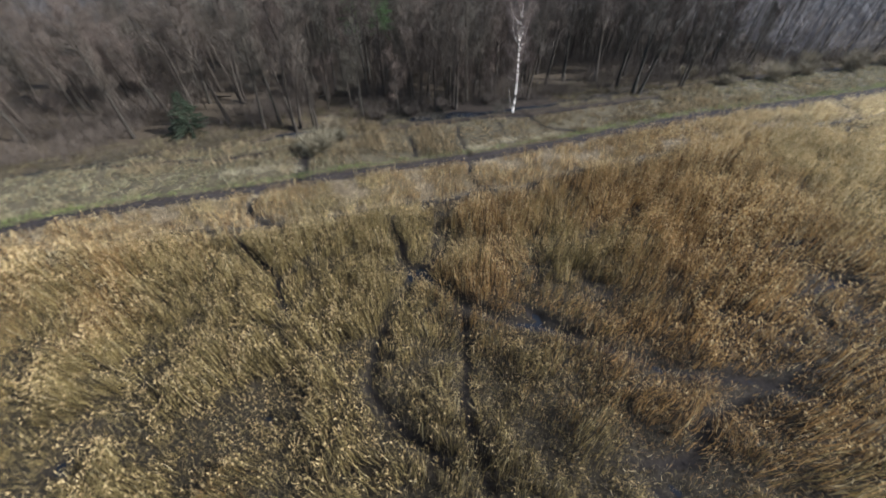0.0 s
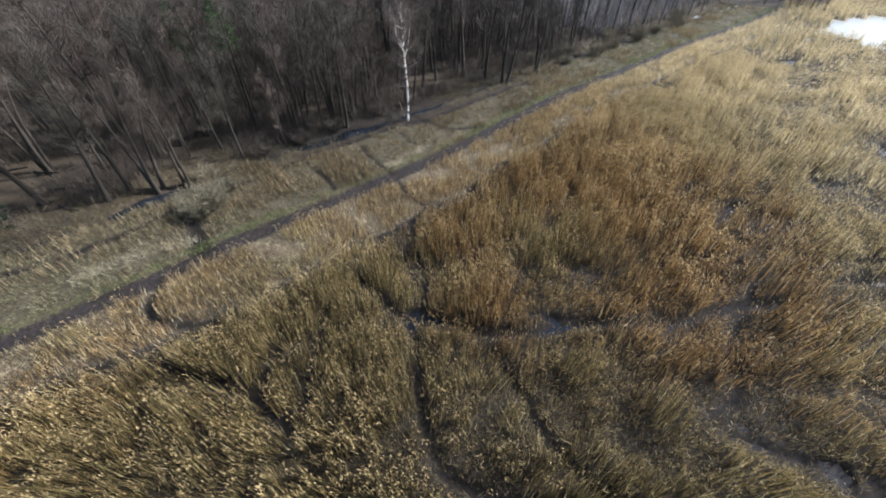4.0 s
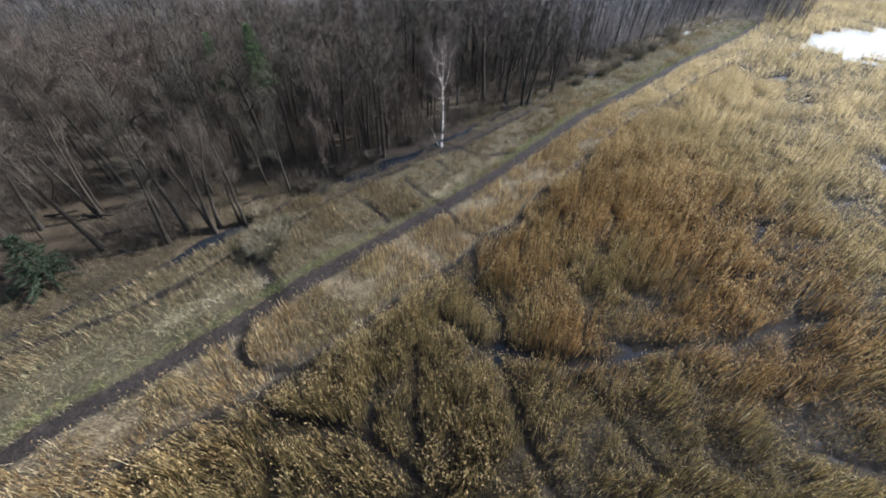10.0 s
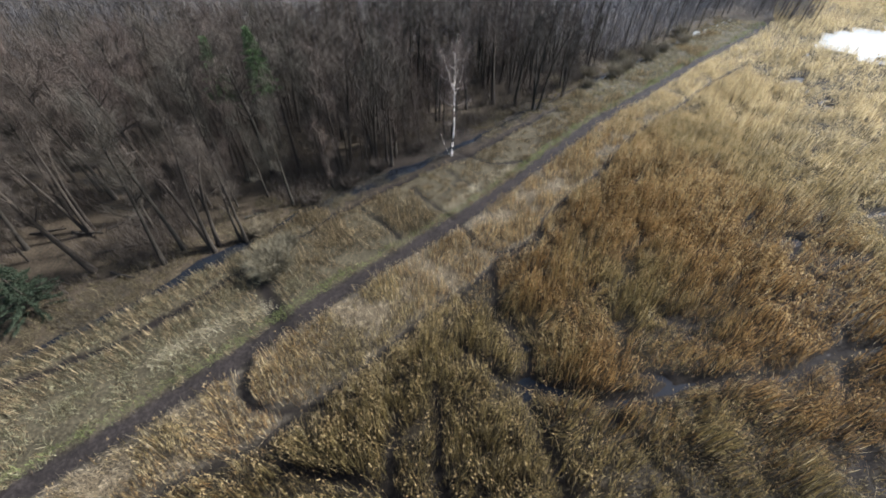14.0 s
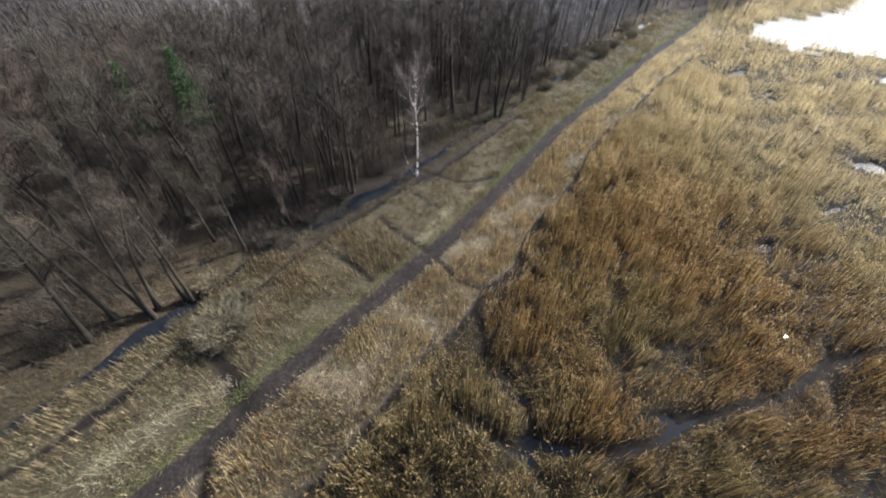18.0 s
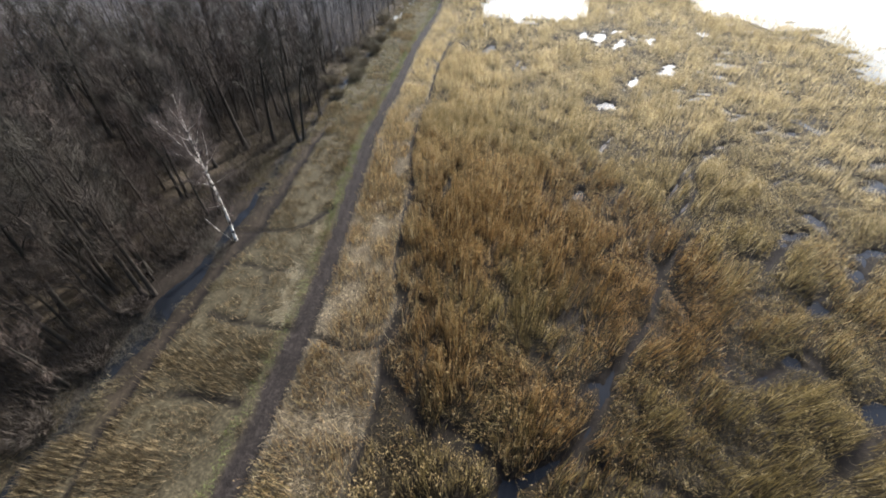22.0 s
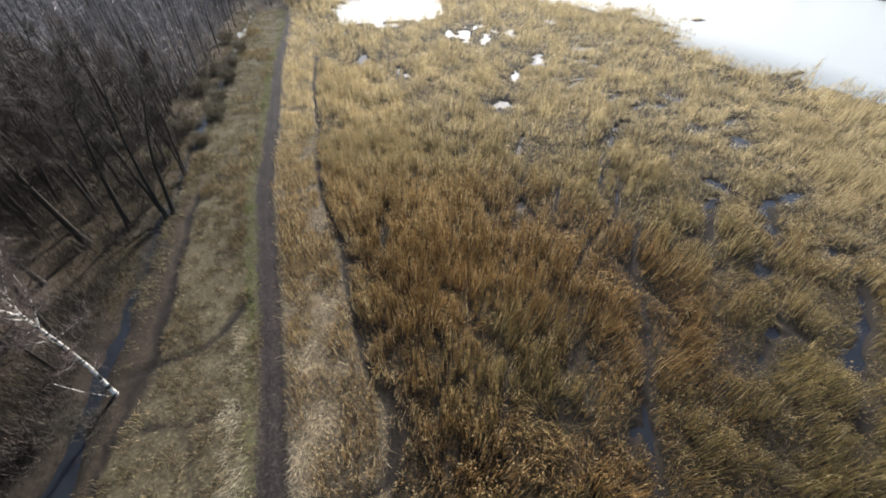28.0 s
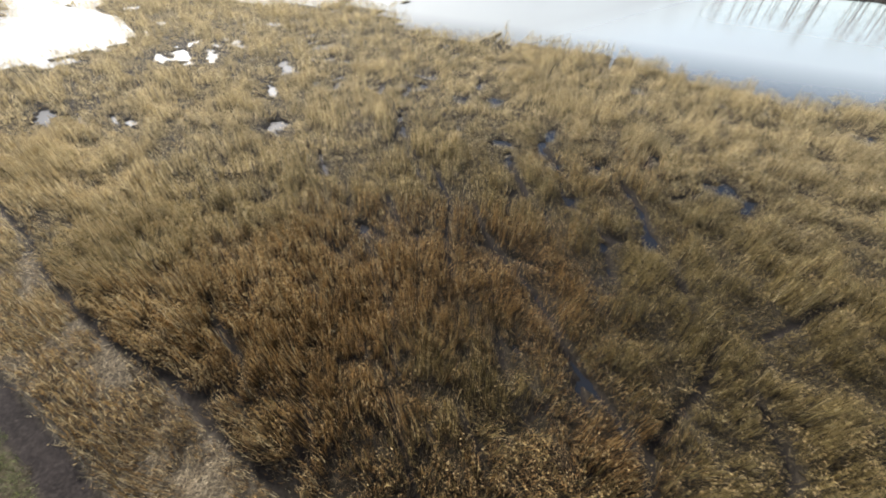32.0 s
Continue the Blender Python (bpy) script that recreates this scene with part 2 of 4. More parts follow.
RUT = [(-9.5, -50), (-7.3, -42), (-5.3, -37.4), (-4.2, -32.9), (-3.9, -28.4), (-3.3, -21.9), (-3.0, -17), (-2.3, -13.5), (-1.5, -9.5), (-0.7, -6.2), (0.1, -2.7), (0.9, -0.2), (2.0, 2.2), (2.3, 5),
       (3.1, 8.1), (3.7, 12.2), (4.5, 17.5), (5.6, 22), (7, 28)]
# the tall reed begins here; between it and the path the reed is short and trodden flat
REED_EDGE = [(4.0, -56), (6.0, -43), (7.3, -38.6), (8.5, -36.8), (9.4, -34.6), (9.9, -31.8), (11.1, -27.5), (11.7, -23), (12.8, -19), (13.5, -15.2), (13.5, -12.2), (14.4, -10.4), (14.9, -8.5), (14.7, -5),
             (15.2, -0.5), (15.9, 3.4), (16.7, 7), (16.7, 12.9), (17.6, 20), (20.7, 32.6), (23.3, 46.2), (28, 64), (34, 88)]
# trodden tracks, water leads and gaps through the reed: points, half-width, depth
LONG_TRACKS = [
    ([(28, 64), (23.3, 46.2), (20.7, 32.6), (18.1, 22.9), (17.0, 15.2), (16.8, 8), (15.7, 3.4), (15.2, -0.5), (14.7, -4.3), (15.0, -8.5), (14.4, -10.4), (13.5, -12.2), (13.5, -14.2), (14.7, -15.9), (16.4, -18.8), (19.0, -20.2)], 0.34, 0.16),
    ([(13.6, -14.6), (13.0, -17.7), (12.0, -20.6), (11.6, -23.7), (11.1, -27.4), (9.9, -31.8), (9.3, -34.8), (7.3, -38.6), (6.0, -43)], 0.36, 0.18),
]
NEAR_GAPS = [
    ([(13.7, -12.4), (15.6, -9.8), (15.4, -7.2)], 0.3, 0.18),
    ([(4.2, -31.9), (5.4, -33.2), (6.7, -33.7), (8.5, -33.0), (10.0, -31.7)], 0.36, 0.16),
    ([(16.5, 5.8), (17.9, 3.6), (19.3, 4.2), (20.5, 6.7), (21.5, 9.2)], 0.36, 0.16),
    ([(20.1, -0.2), (18.2, -2.1), (15.7, -3.3), (14.9, -3.8)], 0.3, 0.25),
    ([(22.5, -5), (19.8, -7.6), (18.2, -9.2), (17.1, -10.4)], 0.26, 0.25),
    ([(8.2, -10.8), (10.8, -12.4), (13.4, -12.4)], 0.25, 0.1),
]
SIDE_GAPS = [
    ([(22.5, -12.6), (26.0, -15.0)], 0.24, 0.14),
    ([(15.8, -26.1), (17.6, -28.0), (18.7, -29.8), (19.7, -30.8)], 0.28, 0.16),
    ([(15.1, -28.8), (16.2, -31.1), (17.5, -32.2)], 0.26, 0.16),
    ([(23.7, -9.4), (21.2, -12.0)], 0.24, 0.14),
]
WET_LEADS = [
    ([(10.5, -34.9), (12.7, -34.3), (15.1, -33.1), (17.2, -32.4), (21.2, -32.2)], 0.4, 0.3),
    ([(14.3, -22.2), (16.7, -22.5), (18.7, -22.8), (20.9, -23.0), (23.0, -24.8), (24.7, -26.7), (26.4, -28.0), (28.1, -28.8), (30.2, -28.3), (32.3, -27.4), (34, -26.5)], 0.48, 0.42),
    ([(17.0, -18.0), (19.4, -19.5), (20.4, -21.2), (20.9, -23.0)], 0.5, 0.42),
    ([(20.4, -22.2), (22.9, -21.5), (25.3, -20.5), (27.2, -19.0), (28.8, -17.1), (30.1, -15.6)], 0.62, 0.5),
    ([(30.1, -15.6), (33.2, -13.2), (35.9, -10.9), (38.2, -7.1), (40.6, -5.1), (44.5, -2.3)], 0.5, 0.31),
    ([(23.6, -21.3), (25.9, -21.2), (28.3, -22.3), (30.7, -23.6), (32.7, -24.5), (35.9, -25.1)], 0.42, 0.36),
]
MIDDLE_GAPS = [
    ([(33.6, -4.6), (37.8, -2.2), (43.3, -0.3), (49.0, 4.2), (53.3, 11.9)], 0.42, 0.4),
    ([(26.1, -3.1), (24.1, -4.3)], 0.3, 0.14),
    ([(30.1, -10.1), (27.5, -11.3)], 0.34, 0.14),
    ([(29.2, -15.7), (26.8, -17.3)], 0.3, 0.14),
    ([(32.8, 9.1), (31.0, 5.0)], 0.3, 0.14),
    ([(36.2, 6.8), (35.4, 2.0)], 0.3, 0.14),
    ([(33.8, 18.8), (35.1, 16.5)], 0.38, 0.14),
]
BANK_TRACKS = [
    ([(0.3, 1.1), (2.5, 1.2), (4.5, 1.1), (6.2, 2.1), (8.2, 4.4)], 0.3, 0.16),
    ([(0.4, -8.4), (2.2, -9.2), (4.4, -9.8), (7.0, -10.4)], 0.26, 0.14),
    ([(3.2, -28.6), (1.6, -27.8), (-0.6, -27.0)], 0.75, 0.16),
    ([(-1.6, -14.7), (1.2, -14.9), (4.5, -15.8)], 0.2, 0.1),
    ([(1.6, -3.2), (3.8, -4.0), (6.7, -4.3)], 0.2, 0.1),
    ([(3.7, -4.4), (4.2, -8.5)], 0.18, 0.1),
]
EAST_GAPS = [
    ([(38.0, -28.4), (41.8, -32.0), (45.5, -35.6)], 0.34, 0.16),
    ([(45.4, 4.0), (48.4, 6.6), (53.3, 11.9)], 0.4, 0.4),
    ([(45.6, -15.5), (45.9, -21.7)], 0.6, 0.3),
    ([(39.0, -23.9), (44.1, -21.9), (47.0, -20.4)], 0.6, 0.26),
    ([(38.1, -17.5), (39.4, -14.6), (38.2, -12.2), (38.9, -3.2)], 0.45, 0.26),
    ([(39.4, -17.6), (43.1, -16.4), (45.5, -17.0)], 0.45, 0.3),
    ([(41.7, 6.6), (37.6, 2.7)], 0.34, 0.14),
]
LAKESIDE_GAPS = [
    ([(56.9, -16.7), (51.7, -19.4), (47.0, -20.4)], 0.75, 0.4),
    ([(55.8, -22.2), (62.0, -28.6), (58.7, -30.8)], 0.7, 0.42),
    ([(61.0, -6.1), (58.3, -8.3), (55.0, -10.3)], 0.7, 0.34),
    ([(59.9, -13.6), (58.3, -16.5)], 0.52, 0.3),
    ([(48.6, -7.2), (55.8, -3.0)], 0.45, 0.14),
    ([(49.3, -12.1), (51.8, -10.4)], 0.6, 0.3),
    ([(54.4, 13.1), (61.5, 16.3)], 0.45, 0.4),
    ([(48.9, -5.6), (45.8, -6.0)], 0.45, 0.14),
]
TRACKS = LONG_TRACKS + NEAR_GAPS + SIDE_GAPS + WET_LEADS + MIDDLE_GAPS + BANK_TRACKS + EAST_GAPS + LAKESIDE_GAPS
# open pools: x, y, half-length, half-width; far ones lie lengthwise to the camera's view
DITCH_POOLS = [(6.3, 39.2, 1.3, 1.0), (16.7, 87.5, 2.0, 1.6), (-6.9, -26.5, 1.5, 1.0), (-9.5, -20.8, 1.1, 0.6)]
NEAR_POOLS = [
    (21.0, -23.0, 1.1, 0.9), (27.0, -34.7, 1.0, 0.7), (25.2, -45.0, 1.8, 1.2), (28.8, -17.3, 1.0, 0.7), (29.1, -11.8, 0.9, 0.6), (36.3, -5.4, 0.8, 0.5),
    (28.0, -16.6, 0.7, 0.5), (35.6, 5.6, 1.5, 0.9), (39.6, -16.6, 1.3, 1.0), (34.9, -12.1, 0.8, 0.5), (37.2, 0.5, 1.2, 0.6), (19.2, -19.6, 0.9, 0.6),
]
EAST_POOLS = [
    (49.8, -11.8, 1.8, 0.9), (55.6, -2.8, 2.6, 1.2), (62.0, -5.8, 3.0, 1.2), (66.0, -5.9, 2.4, 1.0), (51.5, -19.2, 2.0, 1.1), (47.0, -20.2, 1.8, 1.1),
    (61.6, -28.4, 2.4, 1.2), (58.4, -30.2, 2.0, 1.0), (57.5, -8.2, 1.8, 1.0), (58.6, -13.4, 2.0, 0.9), (75.0, -41.5, 2.6, 1.4), (44.2, -16.0, 1.4, 0.9),
]
LAKESIDE_POOLS = [
    (76.0, 5.5, 3.6, 1.8), (60.4, 15.4, 3.2, 0.7), (63.0, 7.4, 2.6, 0.7), (83.6, 16.0, 3.2, 0.8), (97.0, 23.4, 3.6, 1.1), (45.0, 11.0, 2.0, 0.9), (45.4, 18.6, 3.0, 0.6),
    (51.0, 31.6, 3.4, 2.0), (72.4, 26.9, 3.2, 0.7), (70.4, 35.4, 3.2, 0.9), (60.4, 41.2, 3.0, 1.0), (71.5, 47.8, 3.6, 1.8), (87.6, 53.2, 3.6, 0.9),
]
LAGOON_POOLS = [(36.8, 60.6, 3.6, 2.4), (41.2, 49.2, 3.4, 1.6), (66.6, 70.4, 4.5, 2.0), (63.6, 74.0, 4.0, 1.8), (70.0, 67.0, 3.6, 1.4), (41.0, 53.0, 3.2, 0.6), (38.6, 56.4, 3.2, 0.5)]
POOLS = DITCH_POOLS + NEAR_POOLS + EAST_POOLS + LAKESIDE_POOLS + LAGOON_POOLS
LAKE = [(112, 96), (130, 67), (113, 43), (104, 24), (112, 12), (113, -3), (109, -15), (102, -26), (97, -42), (99, -56), (106, -88), (115, -140), (150, -230), (191, -190), (247, -100), (262, -14), (250, 75),
        (240, 160), (230, 250), (170, 230)]
LAKE = [(13 + 1.05 * (x - 13), -14 + 1.05 * (y + 14)) for x, y in LAKE]
ISLETS = [(56, 88.5, 5.5, 1.6), (43.5, 86.5, 3.0, 1.3), (65, 106, 5, 1.8), (136, 104, 4, 2), (141, 91, 4.5, 2), (146, 64, 5, 2.5), (137, 81, 4, 1.8), (112, 20, 9, 1.6), (74, 101, 3.5, 1.5)]
LAGOON = [(39, 82), (53, 84), (65, 89), (75, 97), (84, 132), (98, 150), (120, 190), (90, 190), (66, 135), (54, 122), (43, 106)]


def line_distance(px, py, line):
    d = np.full(px.shape, 1e9, np.float32)
    for (ax, ay), (bx, by) in zip(line[:-1], line[1:]):
        ux, uy = bx - ax, by - ay
        k = np.clip(((px - ax) * ux + (py - ay) * uy) / (ux * ux + uy * uy), 0, 1)
        np.minimum(d, np.hypot(px - ax - k * ux, py - ay - k * uy), out=d)
    return d


def side(px, py, line):
    """Signed distance: plus to the right (+x) of a line that runs to +y."""
    ys = [p[1] for p in line]
    return line_distance(px, py, line) * np.sign(px - np.interp(py, ys, [p[0] for p in line]))


def inside(px, py, poly):
    hit = np.zeros(px.shape, bool)
    for (ax, ay), (bx, by) in zip(poly, poly[1:] + poly[:1]):
        if ay != by:
            hit ^= ((ay > py) != (by > py)) & (px < ax + (py - ay) * (bx - ax) / (by - ay))
    return hit


def value_noise(px, py, scale, seed, octaves=4):
    out, amp, total = np.zeros(px.shape), 1.0, 0.0
    for o in range(octaves):
        table = np.random.default_rng(seed + o).random((64, 64))
        fx, fy = px * scale * 2**o, py * scale * 2**o
        ix, iy = np.floor(fx).astype(int), np.floor(fy).astype(int)
        tx, ty = fx - ix, fy - iy
        tx, ty = tx * tx * (3 - 2 * tx), ty * ty * (3 - 2 * ty)
        g = lambda a, b: table[(ix + a) % 64, (iy + b) % 64]
        out += amp * ((g(0, 0) * (1 - tx) + g(1, 0) * tx) * (1 - ty) + (g(0, 1) * (1 - tx) + g(1, 1) * tx) * ty)
        total += amp
        amp *= 0.5
    return out / total


def smooth(a, b, v):
    k = np.clip((v - a) / (b - a), 0, 1)
    return k * k * (3 - 2 * k)


def survey(px, py):
    """What the ground is like: height, and how far each kind of cover holds."""
    wob = (value_noise(px, py, 0.6, 11) - 0.5) * 0.7
    dpath = side(px, py, PATH_LINE)
    dditch = side(px, py, DITCH)
    drut = np.abs(side(px, py, RUT) + wob * 0.8)
    z = (value_noise(px, py, 0.12, 21) - 0.5) * 0.22 + (value_noise(px, py, 0.9, 31) - 0.5) * 0.10
    path = 1 - smooth(0.64, 1.04, np.abs(dpath + 0.8 * wob))
    z = z * (1 - path) + path * (-0.04 - 0.13 * np.exp(-((np.abs(dpath + wob * 0.3) - 0.48) / 0.17) ** 2) + 0.10 * (value_noise(px, py, 1.3, 201, 2) - 0.5))
    wide = np.interp(py, [p[0] for p in DITCH_WIDE], [p[1] for p in DITCH_WIDE]) * (0.6 + 0.75 * value_noise(px, py, 0.5, 261, 2))
    near_ditch = np.abs(dditch + wob * 1.3)
    ditch = np.exp(-((near_ditch / wide) ** 4))
    soggy = np.exp(-((near_ditch / (wide + 0.5)) ** 4)) * smooth(-20, -12, py)
    slope = np.exp(-((near_ditch / (wide + 0.55)) ** 2))
    rut = np.exp(-((drut / (0.20 + 0.24 * value_noise(px, py, 0.5, 43, 2))) ** 2)) * smooth(27, 20, py) * (0.6 + 0.4 * smooth(0.38, 0.55, value_noise(px, py, 0.3, 291, 2)))
    trodden = np.minimum(1.3 * np.exp(-(((px - 0.9 - 0.22 * py) / 1.1) ** 2 + ((py + 0.3) / 2.8) ** 2) + 1.5 * wob), 1)
    z -= ditch * (0.34 + 0.14 * smooth(0.45, 0.8, wide)) + 0.14 * slope + 0.22 * rut
    wet_and_shade = np.maximum.reduce([smooth(0.2, 0.7, ditch), 0.85 * soggy, smooth(0.1, 0.5, rut), 0.85 * trodden])
    bare = np.maximum.reduce([smooth(0.12, 0.45, ditch), 0.55 * soggy, smooth(0.05, 0.2, rut), trodden])
    marge = np.zeros(px.shape)
    dig, pooled = np.zeros(px.shape), 0.5 + 0.62 * value_noise(px, py, 0.4, 241, 2)
    for line, half, deep in TRACKS:
        d = line_distance(px, py, line) + wob * 0.6
        k = np.exp(-((np.maximum(d, 0) / ((0.84 if deep > 0.2 else 1.08) * half)) ** 2))
        dig = np.maximum(dig, deep * k * (pooled if deep > 0.2 else 1))
        bare = np.maximum(bare, smooth(0.2, 0.55, k))
        wet_and_shade = np.maximum(wet_and_shade, k)
    z -= dig
    for cx, cy, a, b_ in POOLS:
        if cx < 52:
            a, b_ = 0.72 * a, 0.72 * b_
        elif cy > 25:
            a, b_ = 1.15 * a, 0.8 * b_
        else:
            a, b_ = 0.9 * a, 0.75 * b_
        # far pools aimed and stretched towards the camera, to show past the reeds
        turn = math.atan2(cy + 16, cx - 13) if cx > 32 else 0.4
        if cy > 12:
            a, cx, cy = 1.5 * a, cx - 1.5 * math.cos(turn), cy - 1.5 * math.sin(turn)
        c, s = math.cos(turn), math.sin(turn)
        ex, ey = (px - cx) * c + (py - cy) * s, -(px - cx) * s + (py - cy) * c
        reach = np.hypot(ex / (a + 1.2), ey / (b_ + 1.2))
        marge = np.maximum(marge, 1 - smooth(0.8, 1.7, reach))
        k = 1 - smooth(0.4, 1.0, np.hypot(ex / a, ey / b_) + (2.3 if cx > 40 else 3.0) * (value_noise(px, py, 0.8, 251, 3) - 0.5))
        z = np.where(k > 0, z - (0.62 if cx > 52 else 0.40) * k, z)
        bare, wet_and_shade = np.maximum(bare, smooth(0.05, 0.3, k) if cx > 52 else smooth(0.2, 0.5, k)), np.maximum(wet_and_shade, k)
    # scattered wet hollows, more of them towards the lake
    hollow = value_noise(px, py, 0.30, 51, 4) + 0.10 * smooth(25, 75, px) - 0.06
    k = smooth(0.68, 0.76, hollow) * (dpath > 7) * smooth(38, 44, px)
    z -= (0.16 + 0.3 * smooth(54, 62, px)) * k
    bare, wet_and_shade = np.maximum(bare, k), np.maximum(wet_and_shade, k)
    lake = (inside(px + wob * 4, py + wob * 4, LAKE) | inside(px + wob * 4, py + wob * 3, LAGOON)) & (dpath > 3)
    bars = np.zeros(px.shape, bool)
    for cx, cy, a, b_ in ISLETS:
        bars |= ((px - cx) / a) ** 2 + ((py - cy) / b_) ** 2 + wob < 1
    islet = bars | (value_noise(px, py, 0.07, 61, 3) > 0.66) & (px < 150) & (py > 60)
    lake &= ~islet
    z = np.where(lake, -1.2, z)
    bare, wet_and_shade = np.where(lake, 1, bare), np.where(lake, 1, wet_and_shade)
    forest = smooth(0.8, -1.2, dditch + wob)
    forest = np.maximum(forest, smooth(0.5, -0.2, side(px, py, RUT)) * smooth(-20, -14, py) * smooth(27, 22, py))
    forest = np.maximum(forest, smooth(104, 112, py) * smooth(54, 46, px))
    # peat on the wood's side of the ditch, blackened by tree shade painted in
    shaded_peat = smooth(-6, -2.5, dditch + 3 * wob) * smooth(0.6 + 1.6 * smooth(-12, -6, py), -0.2 + 1.2 * smooth(-12, -6, py), dditch + 2 * wob) * smooth(-20, -13, py) * smooth(12, 6, py)
    wet_and_shade, bare = np.maximum(wet_and_shade, 0.78 * shaded_peat), np.maximum(bare, 0.5 * shaded_peat)
    # mud between the ditch and the rut, with the ditch walls' shade painted in
    shaded_mire = smooth(-0.9, 0.1, dditch + wob) * smooth(0.35, -0.25, side(px, py, RUT) + wob) * smooth(-17, -13, py) * smooth(24, 14, py)
    wet_and_shade, bare = np.maximum(wet_and_shade, 0.6 * shaded_mire), np.maximum(bare, 0.4 * shaded_mire)
    strip = (1 - forest) * smooth(-0.3, -1.0, dpath)
    low = smooth(0.25, -0.35, side(px, py, REED_EDGE) + wob * 0.5) * smooth(0.6, 1.1, dpath)
    return dict(z=z, path=path, wet_and_shade=wet_and_shade, bare=np.maximum(bare, path), forest=forest, strip=strip, low=low, marge=marge, dpath=dpath, dditch=dditch, lake=lake)


def mesh_from(name, verts, faces, mat, attributes=()):
    me = bpy.data.meshes.new(name)
    verts, faces = np.ascontiguousarray(verts, np.float32), np.ascontiguousarray(faces, np.int32)
    nf, k = faces.shape
    me.vertices.add(len(verts))
    me.vertices.foreach_set("co", verts.ravel())
    me.loops.add(nf * k)
    me.loops.foreach_set("vertex_index", faces.ravel())
    me.polygons.add(nf)
    me.polygons.foreach_set("loop_start", np.arange(0, nf * k, k, dtype=np.int32))
    me.update(calc_edges=True)
    for key, values in attributes:
        at = me.attributes.new(key, "FLOAT", "POINT")
        at.data.foreach_set("value", np.ascontiguousarray(values, np.float32).ravel())
    me.materials.append(mat)
    return me


# the ground: one sheet, fine where the camera passes, out to the horizon
def spread(lo, hi, step, far):
    mid = np.arange(lo, hi, step)
    grow, s = [], step
    while sum(grow) < far:
        s *= 1.12
        grow.append(s)
    out = np.cumsum(grow)
    return np.concatenate([lo - out[::-1], mid, mid[-1] + out])


gx, gy = spread(-14, 60, 0.32, 1600), spread(-46, 62, 0.32, 1600)
GX, GY = np.meshgrid(gx, gy, indexing="ij")
F = survey(GX, GY)
nx, ny = GX.shape
idx = np.arange(nx * ny).reshape(nx, ny)
quads = np.stack([idx[:-1, :-1], idx[1:, :-1], idx[1:, 1:], idx[:-1, 1:]], -1).reshape(-1, 4)
g_me = mesh_from("ground", np.stack([GX, GY, F["z"]], -1).reshape(-1, 3), quads, M_GROUND,
                 [(k, F[k]) for k in ("path", "wet_and_shade", "forest", "strip", "low")])
g_me.polygons.foreach_set("use_smooth", np.ones(len(g_me.polygons), bool))
ground = tagged(new("ground", g_me), "dark peaty marsh ground with a trodden earth path, leaf litter and painted tree shade", "ground", kind="structure")
wv = np.array([(-1600, -1600, WATER_Z), (1700, -1600, WATER_Z), (1700, 1700, WATER_Z), (-1600, 1700, WATER_Z)])
water = tagged(new("water", mesh_from("water", wv, np.array([[0, 1, 2, 3]]), M_WATER)), "still dark water of lake, pools and ditch reflecting the sky", "water", kind="structure")


# ---- plants of the marsh ----
CAM_LINE = [(39, -29), (34, -32), (26, -37), (22, -35), (17, -30), (14, -24), (12.4, -18), (12.8, -12.7)]


def blades(base, h, width, lean, azim):
    """Narrow triangles from base to tip: base (N,3), height, width, how far the tip leans out, and where to."""
    n_ = len(base)
    turn = RNG.uniform(0, 2 * np.pi, n_)
    w = np.stack([np.cos(turn), np.sin(turn), np.zeros(n_)], -1) * (width / 2)[:, None]
    tip = base + np.stack([np.cos(azim) * lean, np.sin(azim) * lean, h], -1)
    return np.stack([base - w, base + w, tip], 1)


def scatter(box, per_m2, keep):
    """Random points in a box, thinned by keep(x, y, survey) between 0 and 1."""
    x0, y0, x1, y1 = box
    c = int((x1 - x0) * (y1 - y0) * per_m2)
    px, py = RNG.uniform(x0, x1, c), RNG.uniform(y0, y1, c)
    near = line_distance(px, py, CAM_LINE)
    first = keep(px, py, near)
    ok = RNG.random(c) < first
    px, py, near = px[ok], py[ok], near[ok]
    ix = np.clip(np.searchsorted(gx, px) - (RNG.random(len(px)) < 0.5), 0, nx - 1)
    iy = np.clip(np.searchsorted(gy, py) - (RNG.random(len(px)) < 0.5), 0, ny - 1)
    return px, py, near, {k: v[ix, iy] for k, v in F.items()}


def tri_object(name, tris, mat, label, category):
    v = np.concatenate(tris).reshape(-1, 3)
    me = mesh_from(name, v, np.arange(len(v)).reshape(-1, 3), mat)
    return tagged(new(name, me), label, category, kind="stuff")


amber, olive, plumes, flat, pale = [], [], [], [], []
